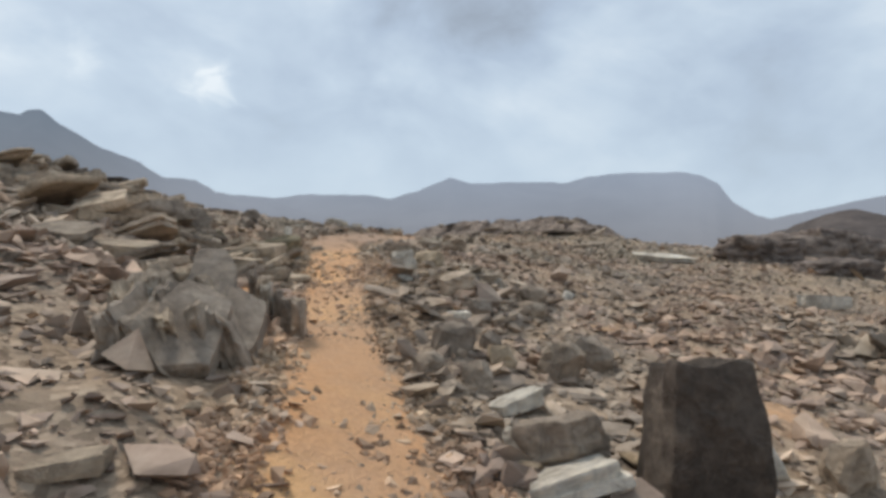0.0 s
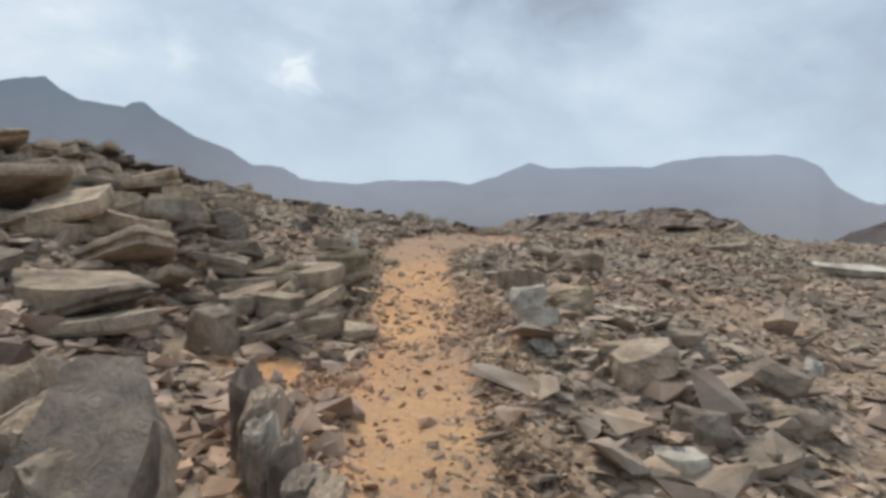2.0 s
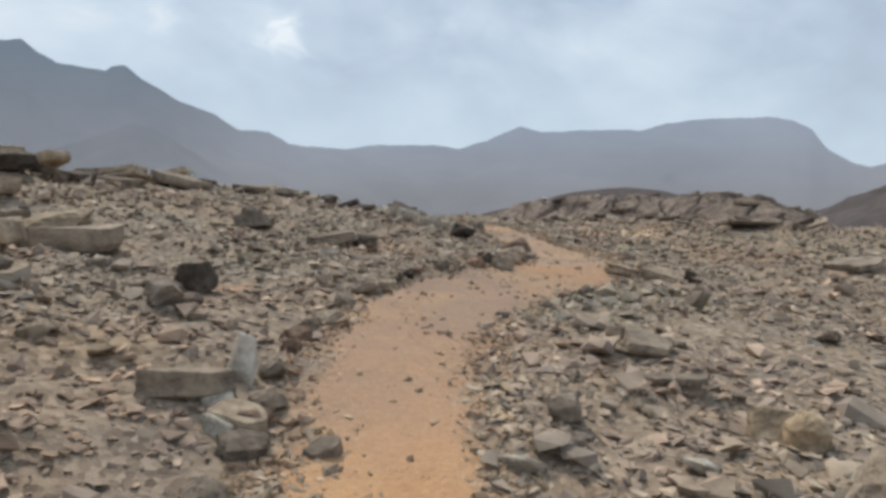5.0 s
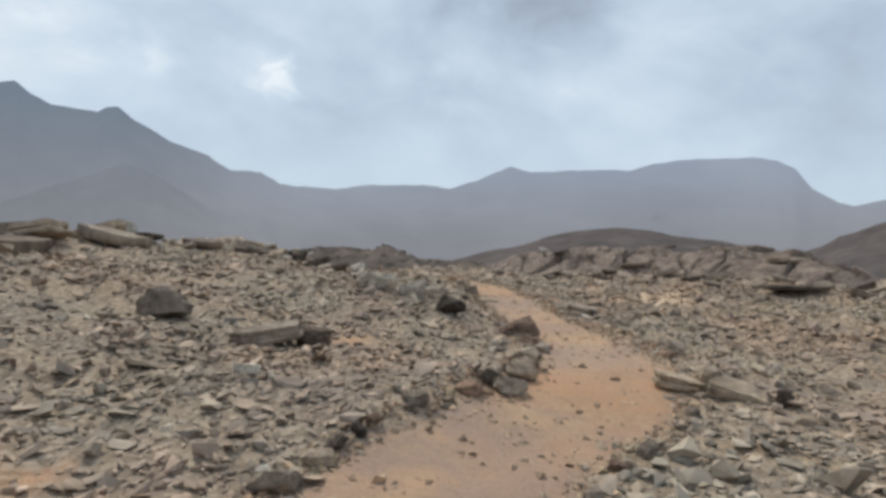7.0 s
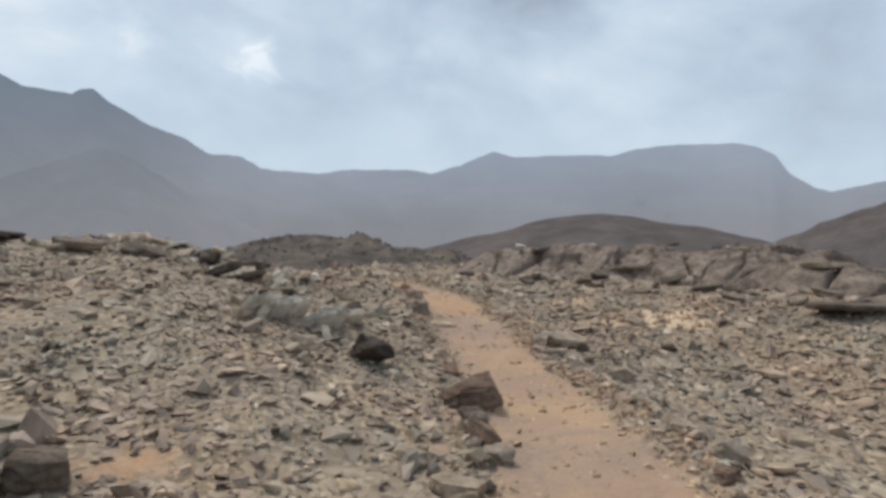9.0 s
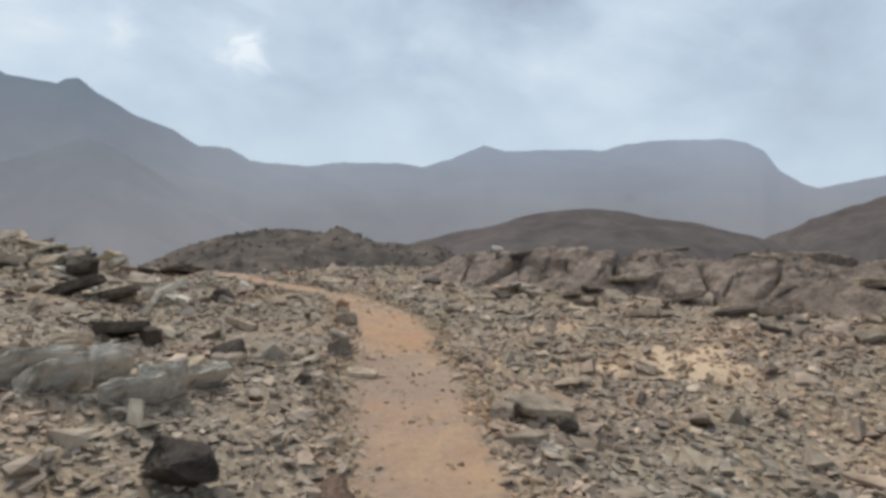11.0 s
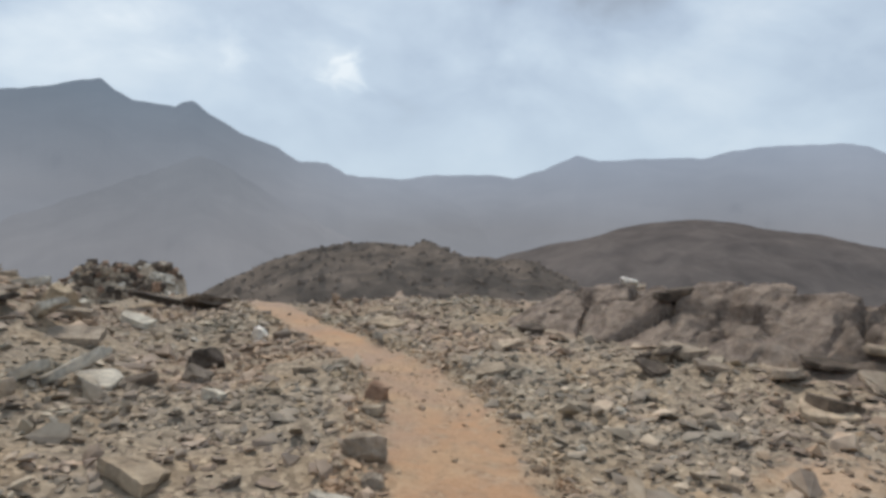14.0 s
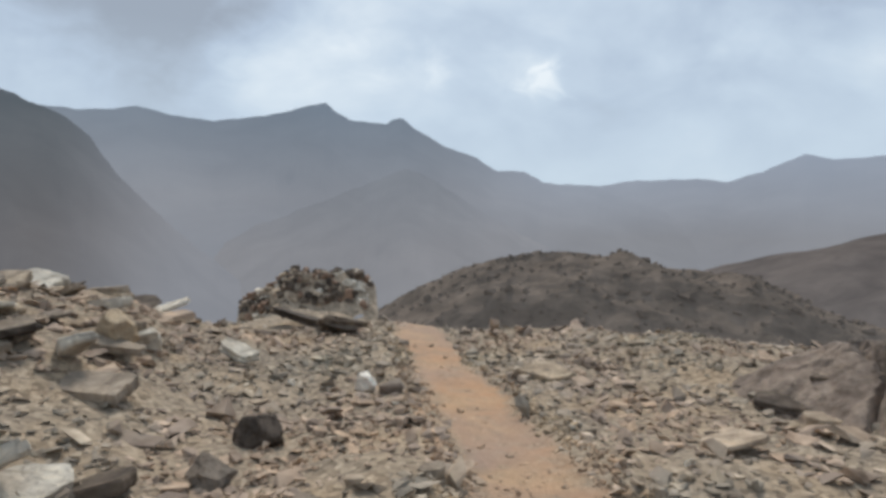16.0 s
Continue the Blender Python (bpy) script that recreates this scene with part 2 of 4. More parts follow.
GROUND = ground_material("stony_ground", 1.0, 1.0)
SCREE = rock_material("scree_stone", (0.18, 0.143, 0.108), (0.352, 0.292, 0.24), (0.52, 0.44, 0.365), True, relief=0.015)
PEBBLE = rock_material("dusty_pebble", (0.18, 0.13, 0.095), (0.38, 0.285, 0.205), (0.57, 0.455, 0.34), True, relief=0.01)
TONES = {
    "grey": rock_material("grey_brown_rock", (0.19, 0.155, 0.122), (0.375, 0.312, 0.25), (0.52, 0.442, 0.36)),
    "slab": rock_material("layered_slate", (0.155, 0.126, 0.097), (0.37, 0.306, 0.238), (0.55, 0.465, 0.37), strata=3.5),
    "dark": rock_material("dark_varnished_rock", (0.045, 0.037, 0.03), (0.115, 0.092, 0.075), (0.22, 0.18, 0.145)),
    "pale": rock_material("pale_quartz_rock", (0.28, 0.235, 0.185), (0.63, 0.575, 0.485), (0.80, 0.76, 0.68), strata=3.0, vary=0.25),
    "tan": rock_material("tan_rock", (0.32, 0.25, 0.17), (0.48, 0.385, 0.275), (0.6, 0.5, 0.37)),
    "rust": rock_material("rusty_rock", (0.16, 0.105, 0.075), (0.28, 0.19, 0.14), (0.40, 0.29, 0.215)),
    "olive": rock_material("olive_rock", (0.16, 0.135, 0.09), (0.29, 0.25, 0.17), (0.40, 0.35, 0.25)),
    "white": rock_material("white_rock", (0.66, 0.65, 0.62), (0.78, 0.77, 0.74), (0.84, 0.83, 0.81)),
}
BEDROCK = rock_material("weathered_bedrock", (0.095, 0.078, 0.068), (0.235, 0.194, 0.17), (0.38, 0.32, 0.28), strata=3.0, relief=0.08)


def far_material(name, rock, haze_low, haze_high, e0, e1, scale, beyond=None):
    """Distant hillside, a softly glowing backdrop with haze painted into its emission. The haze colour changes from
    slope e0 to e1 above the horizon;
    beyond: (bearing from, to, low and high haze colour, e0, e1) of the range into which this one fades."""
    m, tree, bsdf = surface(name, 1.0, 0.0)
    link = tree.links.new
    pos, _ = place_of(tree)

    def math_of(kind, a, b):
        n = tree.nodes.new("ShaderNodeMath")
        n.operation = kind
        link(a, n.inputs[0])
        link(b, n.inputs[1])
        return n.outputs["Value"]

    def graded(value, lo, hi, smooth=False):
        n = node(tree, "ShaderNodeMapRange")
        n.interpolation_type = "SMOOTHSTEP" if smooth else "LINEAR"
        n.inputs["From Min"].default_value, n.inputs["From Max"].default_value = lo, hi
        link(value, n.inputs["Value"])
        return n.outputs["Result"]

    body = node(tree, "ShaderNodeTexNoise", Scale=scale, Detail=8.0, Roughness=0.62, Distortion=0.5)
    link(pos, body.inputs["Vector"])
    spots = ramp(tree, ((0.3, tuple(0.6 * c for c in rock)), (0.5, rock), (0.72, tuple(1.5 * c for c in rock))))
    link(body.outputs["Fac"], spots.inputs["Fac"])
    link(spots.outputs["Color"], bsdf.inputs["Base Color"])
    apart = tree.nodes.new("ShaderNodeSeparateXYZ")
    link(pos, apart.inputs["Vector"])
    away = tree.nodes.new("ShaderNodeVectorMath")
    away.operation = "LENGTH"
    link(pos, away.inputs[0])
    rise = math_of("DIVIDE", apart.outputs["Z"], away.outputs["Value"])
    haze_glow = mixed(tree, graded(rise, e0, e1), haze_low, haze_high)
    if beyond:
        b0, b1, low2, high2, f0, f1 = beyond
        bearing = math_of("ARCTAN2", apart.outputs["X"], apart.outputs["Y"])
        haze_glow = mixed(tree, graded(bearing, radians(b0), radians(b1), True), haze_glow, mixed(tree, graded(rise, f0, f1), low2, high2))
    # uneven haze, painted as lighter and darker emission
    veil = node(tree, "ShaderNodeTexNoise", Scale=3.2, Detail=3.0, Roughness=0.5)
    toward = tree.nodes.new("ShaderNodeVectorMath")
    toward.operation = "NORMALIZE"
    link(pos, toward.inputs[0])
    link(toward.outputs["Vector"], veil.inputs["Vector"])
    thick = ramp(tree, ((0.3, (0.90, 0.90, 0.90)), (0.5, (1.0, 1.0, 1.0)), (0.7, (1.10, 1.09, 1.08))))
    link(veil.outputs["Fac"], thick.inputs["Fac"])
    link(mixed(tree, 1.0, haze_glow, thick.outputs["Color"], "MULTIPLY"), bsdf.inputs["Emission Color"])
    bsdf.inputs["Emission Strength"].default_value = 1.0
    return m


# ---------------------------------------------------------------- the lie of the land
def hashed(ix, iy, seed):
    h = (ix.astype(np.int64) * 374761393 + iy.astype(np.int64) * 668265263 + seed * 974634541) & 0xFFFFFFFF
    h = ((h ^ (h >> 13)) * 1274126177) & 0xFFFFFFFF
    return ((h ^ (h >> 16)) & 0xFFFF) / 65535.0


def vnoise(x, y, seed=0):
    ix, iy = np.floor(x), np.floor(y)
    u, v = x - ix, y - iy
    u, v = u * u * (3 - 2 * u), v * v * (3 - 2 * v)
    a, b = hashed(ix, iy, seed), hashed(ix + 1, iy, seed)
    c, d = hashed(ix, iy + 1, seed), hashed(ix + 1, iy + 1, seed)
    return (a * (1 - u) + b * u) * (1 - v) + (c * (1 - u) + d * u) * v - 0.5


def fbm(x, y, seed=0, octaves=4, gain=0.5):
    total, size = 0, 1.0
    for k in range(octaves):
        total = total + size * vnoise(x * 2.03 ** k, y * 2.03 ** k, seed + k)
        size *= gain
    return total


def hermite(xs, ys):
    xs, ys = np.array(xs, float), np.array(ys, float)
    slope = np.gradient(ys, xs, axis=0)

    def at(x):
        x = np.clip(x, xs[0], xs[-1])
        i = np.clip(np.searchsorted(xs, x) - 1, 0, len(xs) - 2)
        h = xs[i + 1] - xs[i]
        u = (x - xs[i]) / h
        if ys.ndim > 1:
            h, u = h[:, None], u[:, None]
        return ((2 * u ** 3 - 3 * u ** 2 + 1) * ys[i] + (u ** 3 - 2 * u * u + u) * h * slope[i]
                + (-2 * u ** 3 + 3 * u * u) * ys[i + 1] + (u ** 3 - u * u) * h * slope[i + 1])
    return at


# the path's middle line, and the height of the slope at stations along it and at distances to either side
trail = hermite((-8, 0, 3, 5, 7, 9.3, 10.6, 12, 12.7, 13.4, 14.2, 15.3, 17, 18.4, 20.3, 22.4, 24.2, 26.3, 27.5, 30, 33),
                (0, -.1, -.45, -.9, -1.25, -1.65, -1.88, -1.95, -1.84, -1.52, -1.0, -.48, -.36, -.55, -.98, -1.38, -1.74, -2.65, -3.58, -5.55, -7.8))
STATIONS = (-8, -1, 3, 6.5, 10, 14, 18, 22.5, 27, 32)
ASIDE = (-16, -9, -5.5, -2.8, -.8, .8, 2.8, 6, 12)
SLOPE = (
    (2.31, 0.61, -0.21, -0.77, -1.06, -1.17, -1.25, -1.58, -2.39),
    (2.91, 1.54, 0.94, 0.39, -0.10, -0.36, -0.45, -0.77, -1.53),
    (3.23, 2.02, 1.54, 1.24, 0.71, 0.31, 0.11, -0.24, -0.96),
    (3.46, 2.56, 2.02, 1.56, 0.92, 1.00, 0.64, 0.38, -0.28),
    (3.59, 3.10, 2.47, 1.96, 1.43, 1.37, 1.23, 0.82, 0.50),
    (3.51, 3.20, 2.20, 1.77, 1.77, 1.58, 1.42, 1.21, 1.06),
    (3.10, 2.74, 2.24, 2.01, 1.61, 1.61, 1.45, 1.45, 1.19),
    (2.44, 2.82, 2.45, 2.02, 1.81, 1.74, 1.74, 2.00, 1.22),
    (1.72, 2.48, 2.50, 1.74, 1.82, 1.77, 1.79, 2.13, 1.61),
    (0.90, 0.95, 1.15, 1.66, 1.64, 1.62, 1.78, 1.78, 1.59))
along = hermite(STATIONS, SLOPE)
ACROSS = [hermite(ASIDE, np.eye(len(ASIDE))[k]) for k in range(len(ASIDE))]


def aside(x, y):
    return x - trail(y)


def base_height(x, y):
    """The slope without its small relief."""
    x, y = np.asarray(x, float), np.asarray(y, float)
    rows = along(y)
    d = np.clip(aside(x, y), ASIDE[0], ASIDE[-1])
    near = sum(rows[:, k] * ACROSS[k](d) for k in range(len(ASIDE)))
    out = np.maximum(0, np.maximum(np.maximum(-8 - y, y - 33), np.maximum(-18 - x, x - 14)))
    drop = 0.25 + 0.75 * np.clip((y - 2) / 16, 0, 1)
    return near - drop * 150 * (1 - np.exp(-out / 520)) - drop * 2.2 * (1 - np.exp(-out / 7))


def on_path(x, y):
    """1 on the trodden path, falling to 0 beside it."""
    half = 0.44 + 0.13 * np.clip((y - 14) / 3, 0, 1) + 0.24 * np.exp(-((y - 14.5) / 3.2) ** 2) + 0.10 * vnoise(y * 0.7, x * 0 + 3.1, 5) + 0.08 * vnoise(y * 2.6, x * 0, 8)
    d = np.abs(aside(x, y)) - half
    return np.clip(0.5 - d / 0.46, 0, 1) * (y < 34)


BARE = ((-1.8, 6.15, 0.55, 0.35, 0.95), (1.65, 6.4, 0.45, 0.35, 0.7), (2.25, 4.2, 0.5, 0.5, 0.6), (1.5, 8.6, 0.5, 0.7, 0.5), (1.3, 22.2, 1.1, 0.8, 1.05), (1.75, 22.9, 0.9, 0.6, 0.95), (1.3, 21.0, 0.6, 0.4, 0.7),
        (0.75, 24.2, 0.5, 0.7, 0.75), (0.5, 23.3, 0.45, 0.4, 0.7), (2.6, 23.2, 0.8, 0.7, 0.75), (4.4, 17.8, 1.2, 0.9, 0.5), (-0.9, 26.5, 0.6, 0.5, 0.5), (-3.05, 16.1, 0.5, 0.4, 0.7), (-1.55, 17.0, 0.35, 0.4, 0.6),
        (-3.9, 12.7, 0.8, 0.6, 0.45), (0.2, 28.5, 0.9, 0.5, 0.4), (-2.2, 13.6, 0.6, 0.4, 0.4), (-1.95, 24.2, 0.3, 0.3, 0.4))


def dusty(x, y):
    """How far ochre dust covers the ground."""
    total = on_path(x, y) * (1 - 0.28 * np.clip((y - 14) / 7, 0, 1) - 0.2 * np.exp(-((y - 6.8) / 1.8) ** 2))
    for cx, cy, rx, ry, much in BARE:
        total = np.maximum(total, much * (0.8 + 1.7 * fbm(x * 1.9, y * 1.9, 91, 4)) * np.exp(-((x - cx) / rx) ** 2 - ((y - cy) / ry) ** 2))
    return np.clip(total, 0, 1)


def bleached(x, y):
    """Where the bare dust is dried to a pale cream."""
    return np.clip(1.2 * np.exp(-((x - 1.4) / 1.3) ** 2 - ((y - 22.6) / 1.5) ** 2), 0, 1)


def height(x, y):
    x, y = np.asarray(x, float).ravel(), np.asarray(y, float).ravel()
    p = on_path(x, y)
    rough = 0.16 * fbm(x * 0.55, y * 0.55, 20, 3) + 0.07 * fbm(x * 2.7, y * 2.7, 31, 3)
    rut = 0.035 * fbm(x * 1.6, y * 1.6, 44, 3)
    return base_height(x, y) + rough * (1 - p) + rut * p - 0.05 * p


def link_mesh(name, verts, faces, material, smooth=False):
    me = bpy.data.meshes.new(name)
    me.from_pydata([tuple(v) for v in verts], [], [tuple(int(k) for k in q) for q in faces])
    me.materials.append(material)
    if smooth:
        me.polygons.foreach_set("use_smooth", np.ones(len(me.polygons), bool))
    me.update()
    return me


def grid_faces(nx, ny):
    i, j = np.meshgrid(np.arange(nx - 1), np.arange(ny - 1), indexing="ij")
    a = (i * ny + j).ravel()
    return np.stack([a, a + ny, a + ny + 1, a + 1], 1)


def spread(lo, hi, step, reach):
    core = np.arange(lo, hi + step / 2, step)
    tail = step * np.cumsum(1.16 ** np.arange(1, 200))
    tail = tail[tail < reach]
    return np.r_[lo - tail[::-1], core, hi + tail]


def ground_sheet():
    xs, ys = spread(-11, 9, 0.1, 3600), spread(0.5, 35, 0.1, 3600)
    X, Y = np.meshgrid(xs, ys, indexing="ij")
    z = height(X, Y)
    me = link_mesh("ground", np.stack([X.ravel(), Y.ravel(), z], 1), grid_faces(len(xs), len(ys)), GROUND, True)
    at = me.attributes.new("dust", "FLOAT", "POINT")
    at.data.foreach_set("value", dusty(X.ravel(), Y.ravel()).astype(np.float32))
    me.attributes.new("bleach", "FLOAT", "POINT").data.foreach_set("value", bleached(X.ravel(), Y.ravel()).astype(np.float32))
    return tagged(new("ground", me), "grey-brown stony hillside of fine slate debris and dust", "ground", kind="structure")


def path_strip():
    ys, ds = np.arange(-3, 33.5, 0.06), np.linspace(-0.84, 0.84, 23)
    Y, D = np.meshgrid(ys, ds, indexing="ij")
    ragged = 1 + 0.35 * vnoise(Y * 1.7, np.sign(D) * 9.3, 61) + 0.22 * vnoise(Y * 5.2, np.sign(D) * 4.7, 62)
    D = D * ragged
    X = trail(Y.ravel()).reshape(Y.shape) + D
    lift = 0.014 - 0.09 * (1 - on_path(X.ravel(), Y.ravel()).reshape(X.shape)) ** 2
    z = height(X, Y) + lift.ravel()
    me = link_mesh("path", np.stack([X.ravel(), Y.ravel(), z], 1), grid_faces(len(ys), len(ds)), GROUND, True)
    me.flip_normals()
    at = me.attributes.new("dust", "FLOAT", "POINT")
    at.data.foreach_set("value", dusty(X.ravel(), Y.ravel()).astype(np.float32))
    me.attributes.new("bleach", "FLOAT", "POINT").data.foreach_set("value", bleached(X.ravel(), Y.ravel()).astype(np.float32))
    return tagged(new("path", me), "trodden footpath of orange-ochre dust and grit", "path", kind="structure")


ground_sheet()
path_strip()


# ---------------------------------------------------------------- distance
def dome_hill(name, cx, cy, rx, ry, base, top, material, seed, label, steps=150, crag=0.12, flat=1.0):
    """A rounded hill with gullies and crags, its foot under the valley floor."""
    u = np.linspace(-1.5, 1.5, steps)
    U, V = np.meshgrid(u, u, indexing="ij")
    r = np.sqrt(U * U + V * V) + 0.22 * fbm(U * 1.6 + seed, V * 1.6, seed, 4)
    rise = np.clip(1 - np.clip(r, 0, 1.5) ** 1.5 / flat, -0.6, 1)
    rise = rise + crag * (0.5 - np.abs(fbm(U * 4 + 7, V * 4, seed + 9, 5, 0.55))) * np.clip(1.25 - r, 0, 1) - crag * 0.5
    z = base + (top - base) * rise
    verts = np.stack([cx + U.ravel() * rx, cy + V.ravel() * ry, z.ravel()], 1)
    tagged(new(name, link_mesh(name, verts, grid_faces(steps, steps), material)), label, "hill", kind="structure")
    return verts


# both hill materials emit a faint glow that stands in for haze
HILL_NEAR = far_material("near_hill_hazed_rock", (0.125, 0.099, 0.08), (0.036, 0.036, 0.036), (0.026, 0.026, 0.026), -0.1, 0.04, 0.5)
HILL_FAR = far_material("dark_hill_hazed_scree", (0.078, 0.065, 0.058), (0.056, 0.055, 0.058), (0.038, 0.037, 0.040), -0.06, 0.04, 0.15)
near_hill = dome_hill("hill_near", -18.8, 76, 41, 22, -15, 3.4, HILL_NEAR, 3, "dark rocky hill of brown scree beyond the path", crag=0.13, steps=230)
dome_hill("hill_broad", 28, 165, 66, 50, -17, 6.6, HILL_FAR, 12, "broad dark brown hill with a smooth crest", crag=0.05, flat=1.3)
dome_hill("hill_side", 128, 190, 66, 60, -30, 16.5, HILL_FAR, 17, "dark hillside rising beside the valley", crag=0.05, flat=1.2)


def ridge(name, skyline, near, far, foot, material, seed, label, steps=26, rough=1.0):
    """A mountain range seen all along its crest: skyline gives bearing and height of the crest in degrees."""
    bearing = np.arange(skyline[0][0], skyline[-1][0] + 0.01, 0.25)
    crest = np.interp(bearing, [a for a, _ in skyline], [b for _, b in skyline])
    crest = crest + 0.16 * rough * fbm(bearing * 0.9, bearing * 0 + seed, seed, 4, 0.55)
    v = np.linspace(0, 1, steps)
    B, W = np.meshgrid(np.radians(bearing), v, indexing="ij")
    gully = fbm(np.degrees(B) * 0.16 + W * 1.3, W * 2.6 - np.degrees(B) * 0.05, seed + 4, 5, 0.5)
    R = near + (far - near) * W + 0.16 * (far - near) * gully * np.sin(np.pi * np.clip(W, 0, 1))
    top = np.tan(np.radians(crest))[:, None] * far + 2
    z = foot + (top - foot) * (W ** 1.15 + 0.10 * gully * np.sin(np.pi * W))
    verts = np.stack([R * np.sin(B), R * np.cos(B), z], 2).reshape(-1, 3)
    ob = new(name, link_mesh(name, verts, grid_faces(len(bearing), steps), material, True))
    return tagged(ob, label, "mountain", kind="structure")


CREST = ((-30, 3.0), (-24, 4.3), (-20, 4.7), (-15.2, 4.48), (-12.8, 4.85), (-7.4, 5.02), (-4.9, 4.68), (-2.2, 5.42), (0.7, 6.7), (2.9, 6.2), (7.7, 6.35), (11.6, 6.25),
         (13.4, 6.8), (17, 7.1), (21.3, 7.0), (23.2, 6.6), (24.4, 5.9), (25.6, 4.3), (27.5, 3.1), (28.4, 2.85), (30.8, 3.35), (36.5, 4.6), (50, 6), (90, 5), (140, 6), (190, 7))
RIDGE = ((-170, 7), (-120, 9), (-90, 8), (-72, 9.5), (-60, 9.45), (-57.5, 9.7), (-55.8, 10.15), (-53.3, 9.65), (-49.7, 9.4), (-46.4, 10.0), (-44, 10.5), (-42.1, 11.1), (-40.2, 11.55), (-39.2, 10.7), (-38, 10.15),
         (-36.4, 9.98), (-34.7, 9.93), (-34.2, 10.35), (-33.3, 10.45), (-32.1, 9.5), (-30.8, 8.85), (-29.2, 7.9), (-26.3, 6.95), (-24.6, 5.85), (-22, 5.78), (-20.3, 4.8), (-15.6, 4.2), (-12, 3.0), (-8, 1.4), (-3, -1.0), (2, -4))
# low and high colours of the haze that each range emits
RANGE_HAZE = ((0.226, 0.236, 0.262), (0.264, 0.308, 0.384), 0.0, 0.117)
HAZY = far_material("hazy_mountain", (0.03, 0.03, 0.031), *RANGE_HAZE, 0.004)
HAZY_RIDGE = far_material("hazy_ridge", (0.03, 0.03, 0.03), (0.214, 0.230, 0.264), (0.150, 0.190, 0.243), 0.055, 0.19, 0.005, (-31, -15, *RANGE_HAZE))
SPUR = far_material("hazy_spur", (0.038, 0.036, 0.035), (0.205, 0.212, 0.234), (0.168, 0.190, 0.224), -0.03, 0.10, 0.012, (-30, -20, *RANGE_HAZE))
NEARER = far_material("nearer_hazy_mountain", (0.035, 0.033, 0.032), (0.110, 0.110, 0.118), (0.070, 0.088, 0.106), 0.0, 0.17, 0.014, (-62, -50, (0.205, 0.218, 0.248), (0.165, 0.20, 0.25), 0.03, 0.19))
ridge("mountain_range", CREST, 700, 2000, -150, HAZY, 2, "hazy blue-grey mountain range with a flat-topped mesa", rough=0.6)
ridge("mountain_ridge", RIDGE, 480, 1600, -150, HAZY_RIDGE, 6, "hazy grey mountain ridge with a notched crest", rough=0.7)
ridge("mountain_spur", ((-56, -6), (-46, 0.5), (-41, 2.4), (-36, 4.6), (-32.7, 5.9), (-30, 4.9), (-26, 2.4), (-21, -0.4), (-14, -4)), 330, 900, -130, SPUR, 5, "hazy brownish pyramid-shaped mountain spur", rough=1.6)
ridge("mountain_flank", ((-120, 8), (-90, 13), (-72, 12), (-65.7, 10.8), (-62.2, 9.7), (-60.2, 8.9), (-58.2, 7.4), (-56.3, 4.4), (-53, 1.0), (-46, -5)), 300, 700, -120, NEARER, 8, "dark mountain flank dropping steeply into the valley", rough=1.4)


# ---------------------------------------------------------------- rocks
def hull(points):
    bm = bmesh.new()
    for p in points:
        bm.verts.new(p)
    out = bmesh.ops.convex_hull(bm, input=bm.verts)
    bmesh.ops.delete(bm, geom=[v for v in bm.verts if not v.link_faces], context="VERTS")
    bmesh.ops.recalc_face_normals(bm, faces=bm.faces)
    return bm


def chip(rng, count=11, flat=0.45):
    """An angular splinter within about a unit box, standing on z = 0."""
    pts = []
    for _ in range(count):
        p = Vector((rng.uniform(-1, 1), rng.uniform(-1, 1), rng.uniform(-1, 1)))
        p = p / max(abs(p.x), abs(p.y), abs(p.z)) if rng.random() < 0.75 else p
        pts.append((p.x * 0.5, p.y * rng.uniform(0.3, 0.45), p.z * 0.5 * flat))
    return hull(pts)


def rock_mesh(name, material, size, rng, corners=14, cuts=3, rough=0.05, round_off=0.35):
    """An angular hull, refined, with an uneven face."""
    sx, sy, sz = size
    pts = []
    for _ in range(corners):
        p = Vector((rng.uniform(-1, 1), rng.uniform(-1, 1), rng.uniform(-1, 1)))
        p = p / max(abs(p.x), abs(p.y), abs(p.z))
        q = p.normalized()
        p = p.lerp(q, round_off)
        pts.append((p.x * 0.54, p.y * 0.54, p.z * 0.54))
    bm = hull(pts)
    bmesh.ops.dissolve_limit(bm, angle_limit=radians(9), verts=bm.verts, edges=bm.edges)
    bmesh.ops.triangulate(bm, faces=bm.faces)
    bmesh.ops.subdivide_edges(bm, edges=bm.edges, cuts=cuts, use_grid_fill=True)
    bmesh.ops.triangulate(bm, faces=bm.faces)
    off = Vector((rng.uniform(0, 50), rng.uniform(0, 50), rng.uniform(0, 50)))
    bm.normal_update()
    for v in bm.verts:
        n = v.normal.copy()
        k = noise.fractal(v.co * 2.2 + off, 0.9, 2.1, 4)
        k += 0.45 * noise.fractal(v.co * 9.0 + off, 0.8, 2.1, 3)
        v.co += n * rough * k * 1.7
        v.co = Vector((v.co.x * sx, v.co.y * sy, v.co.z * sz))
    low = min(v.co.z for v in bm.verts)
    bmesh.ops.translate(bm, verts=bm.verts, vec=(0, 0, -low))
    me = bpy.data.meshes.new(name)
    bm.to_mesh(me)
    bm.free()
    me.materials.append(material)
    return me


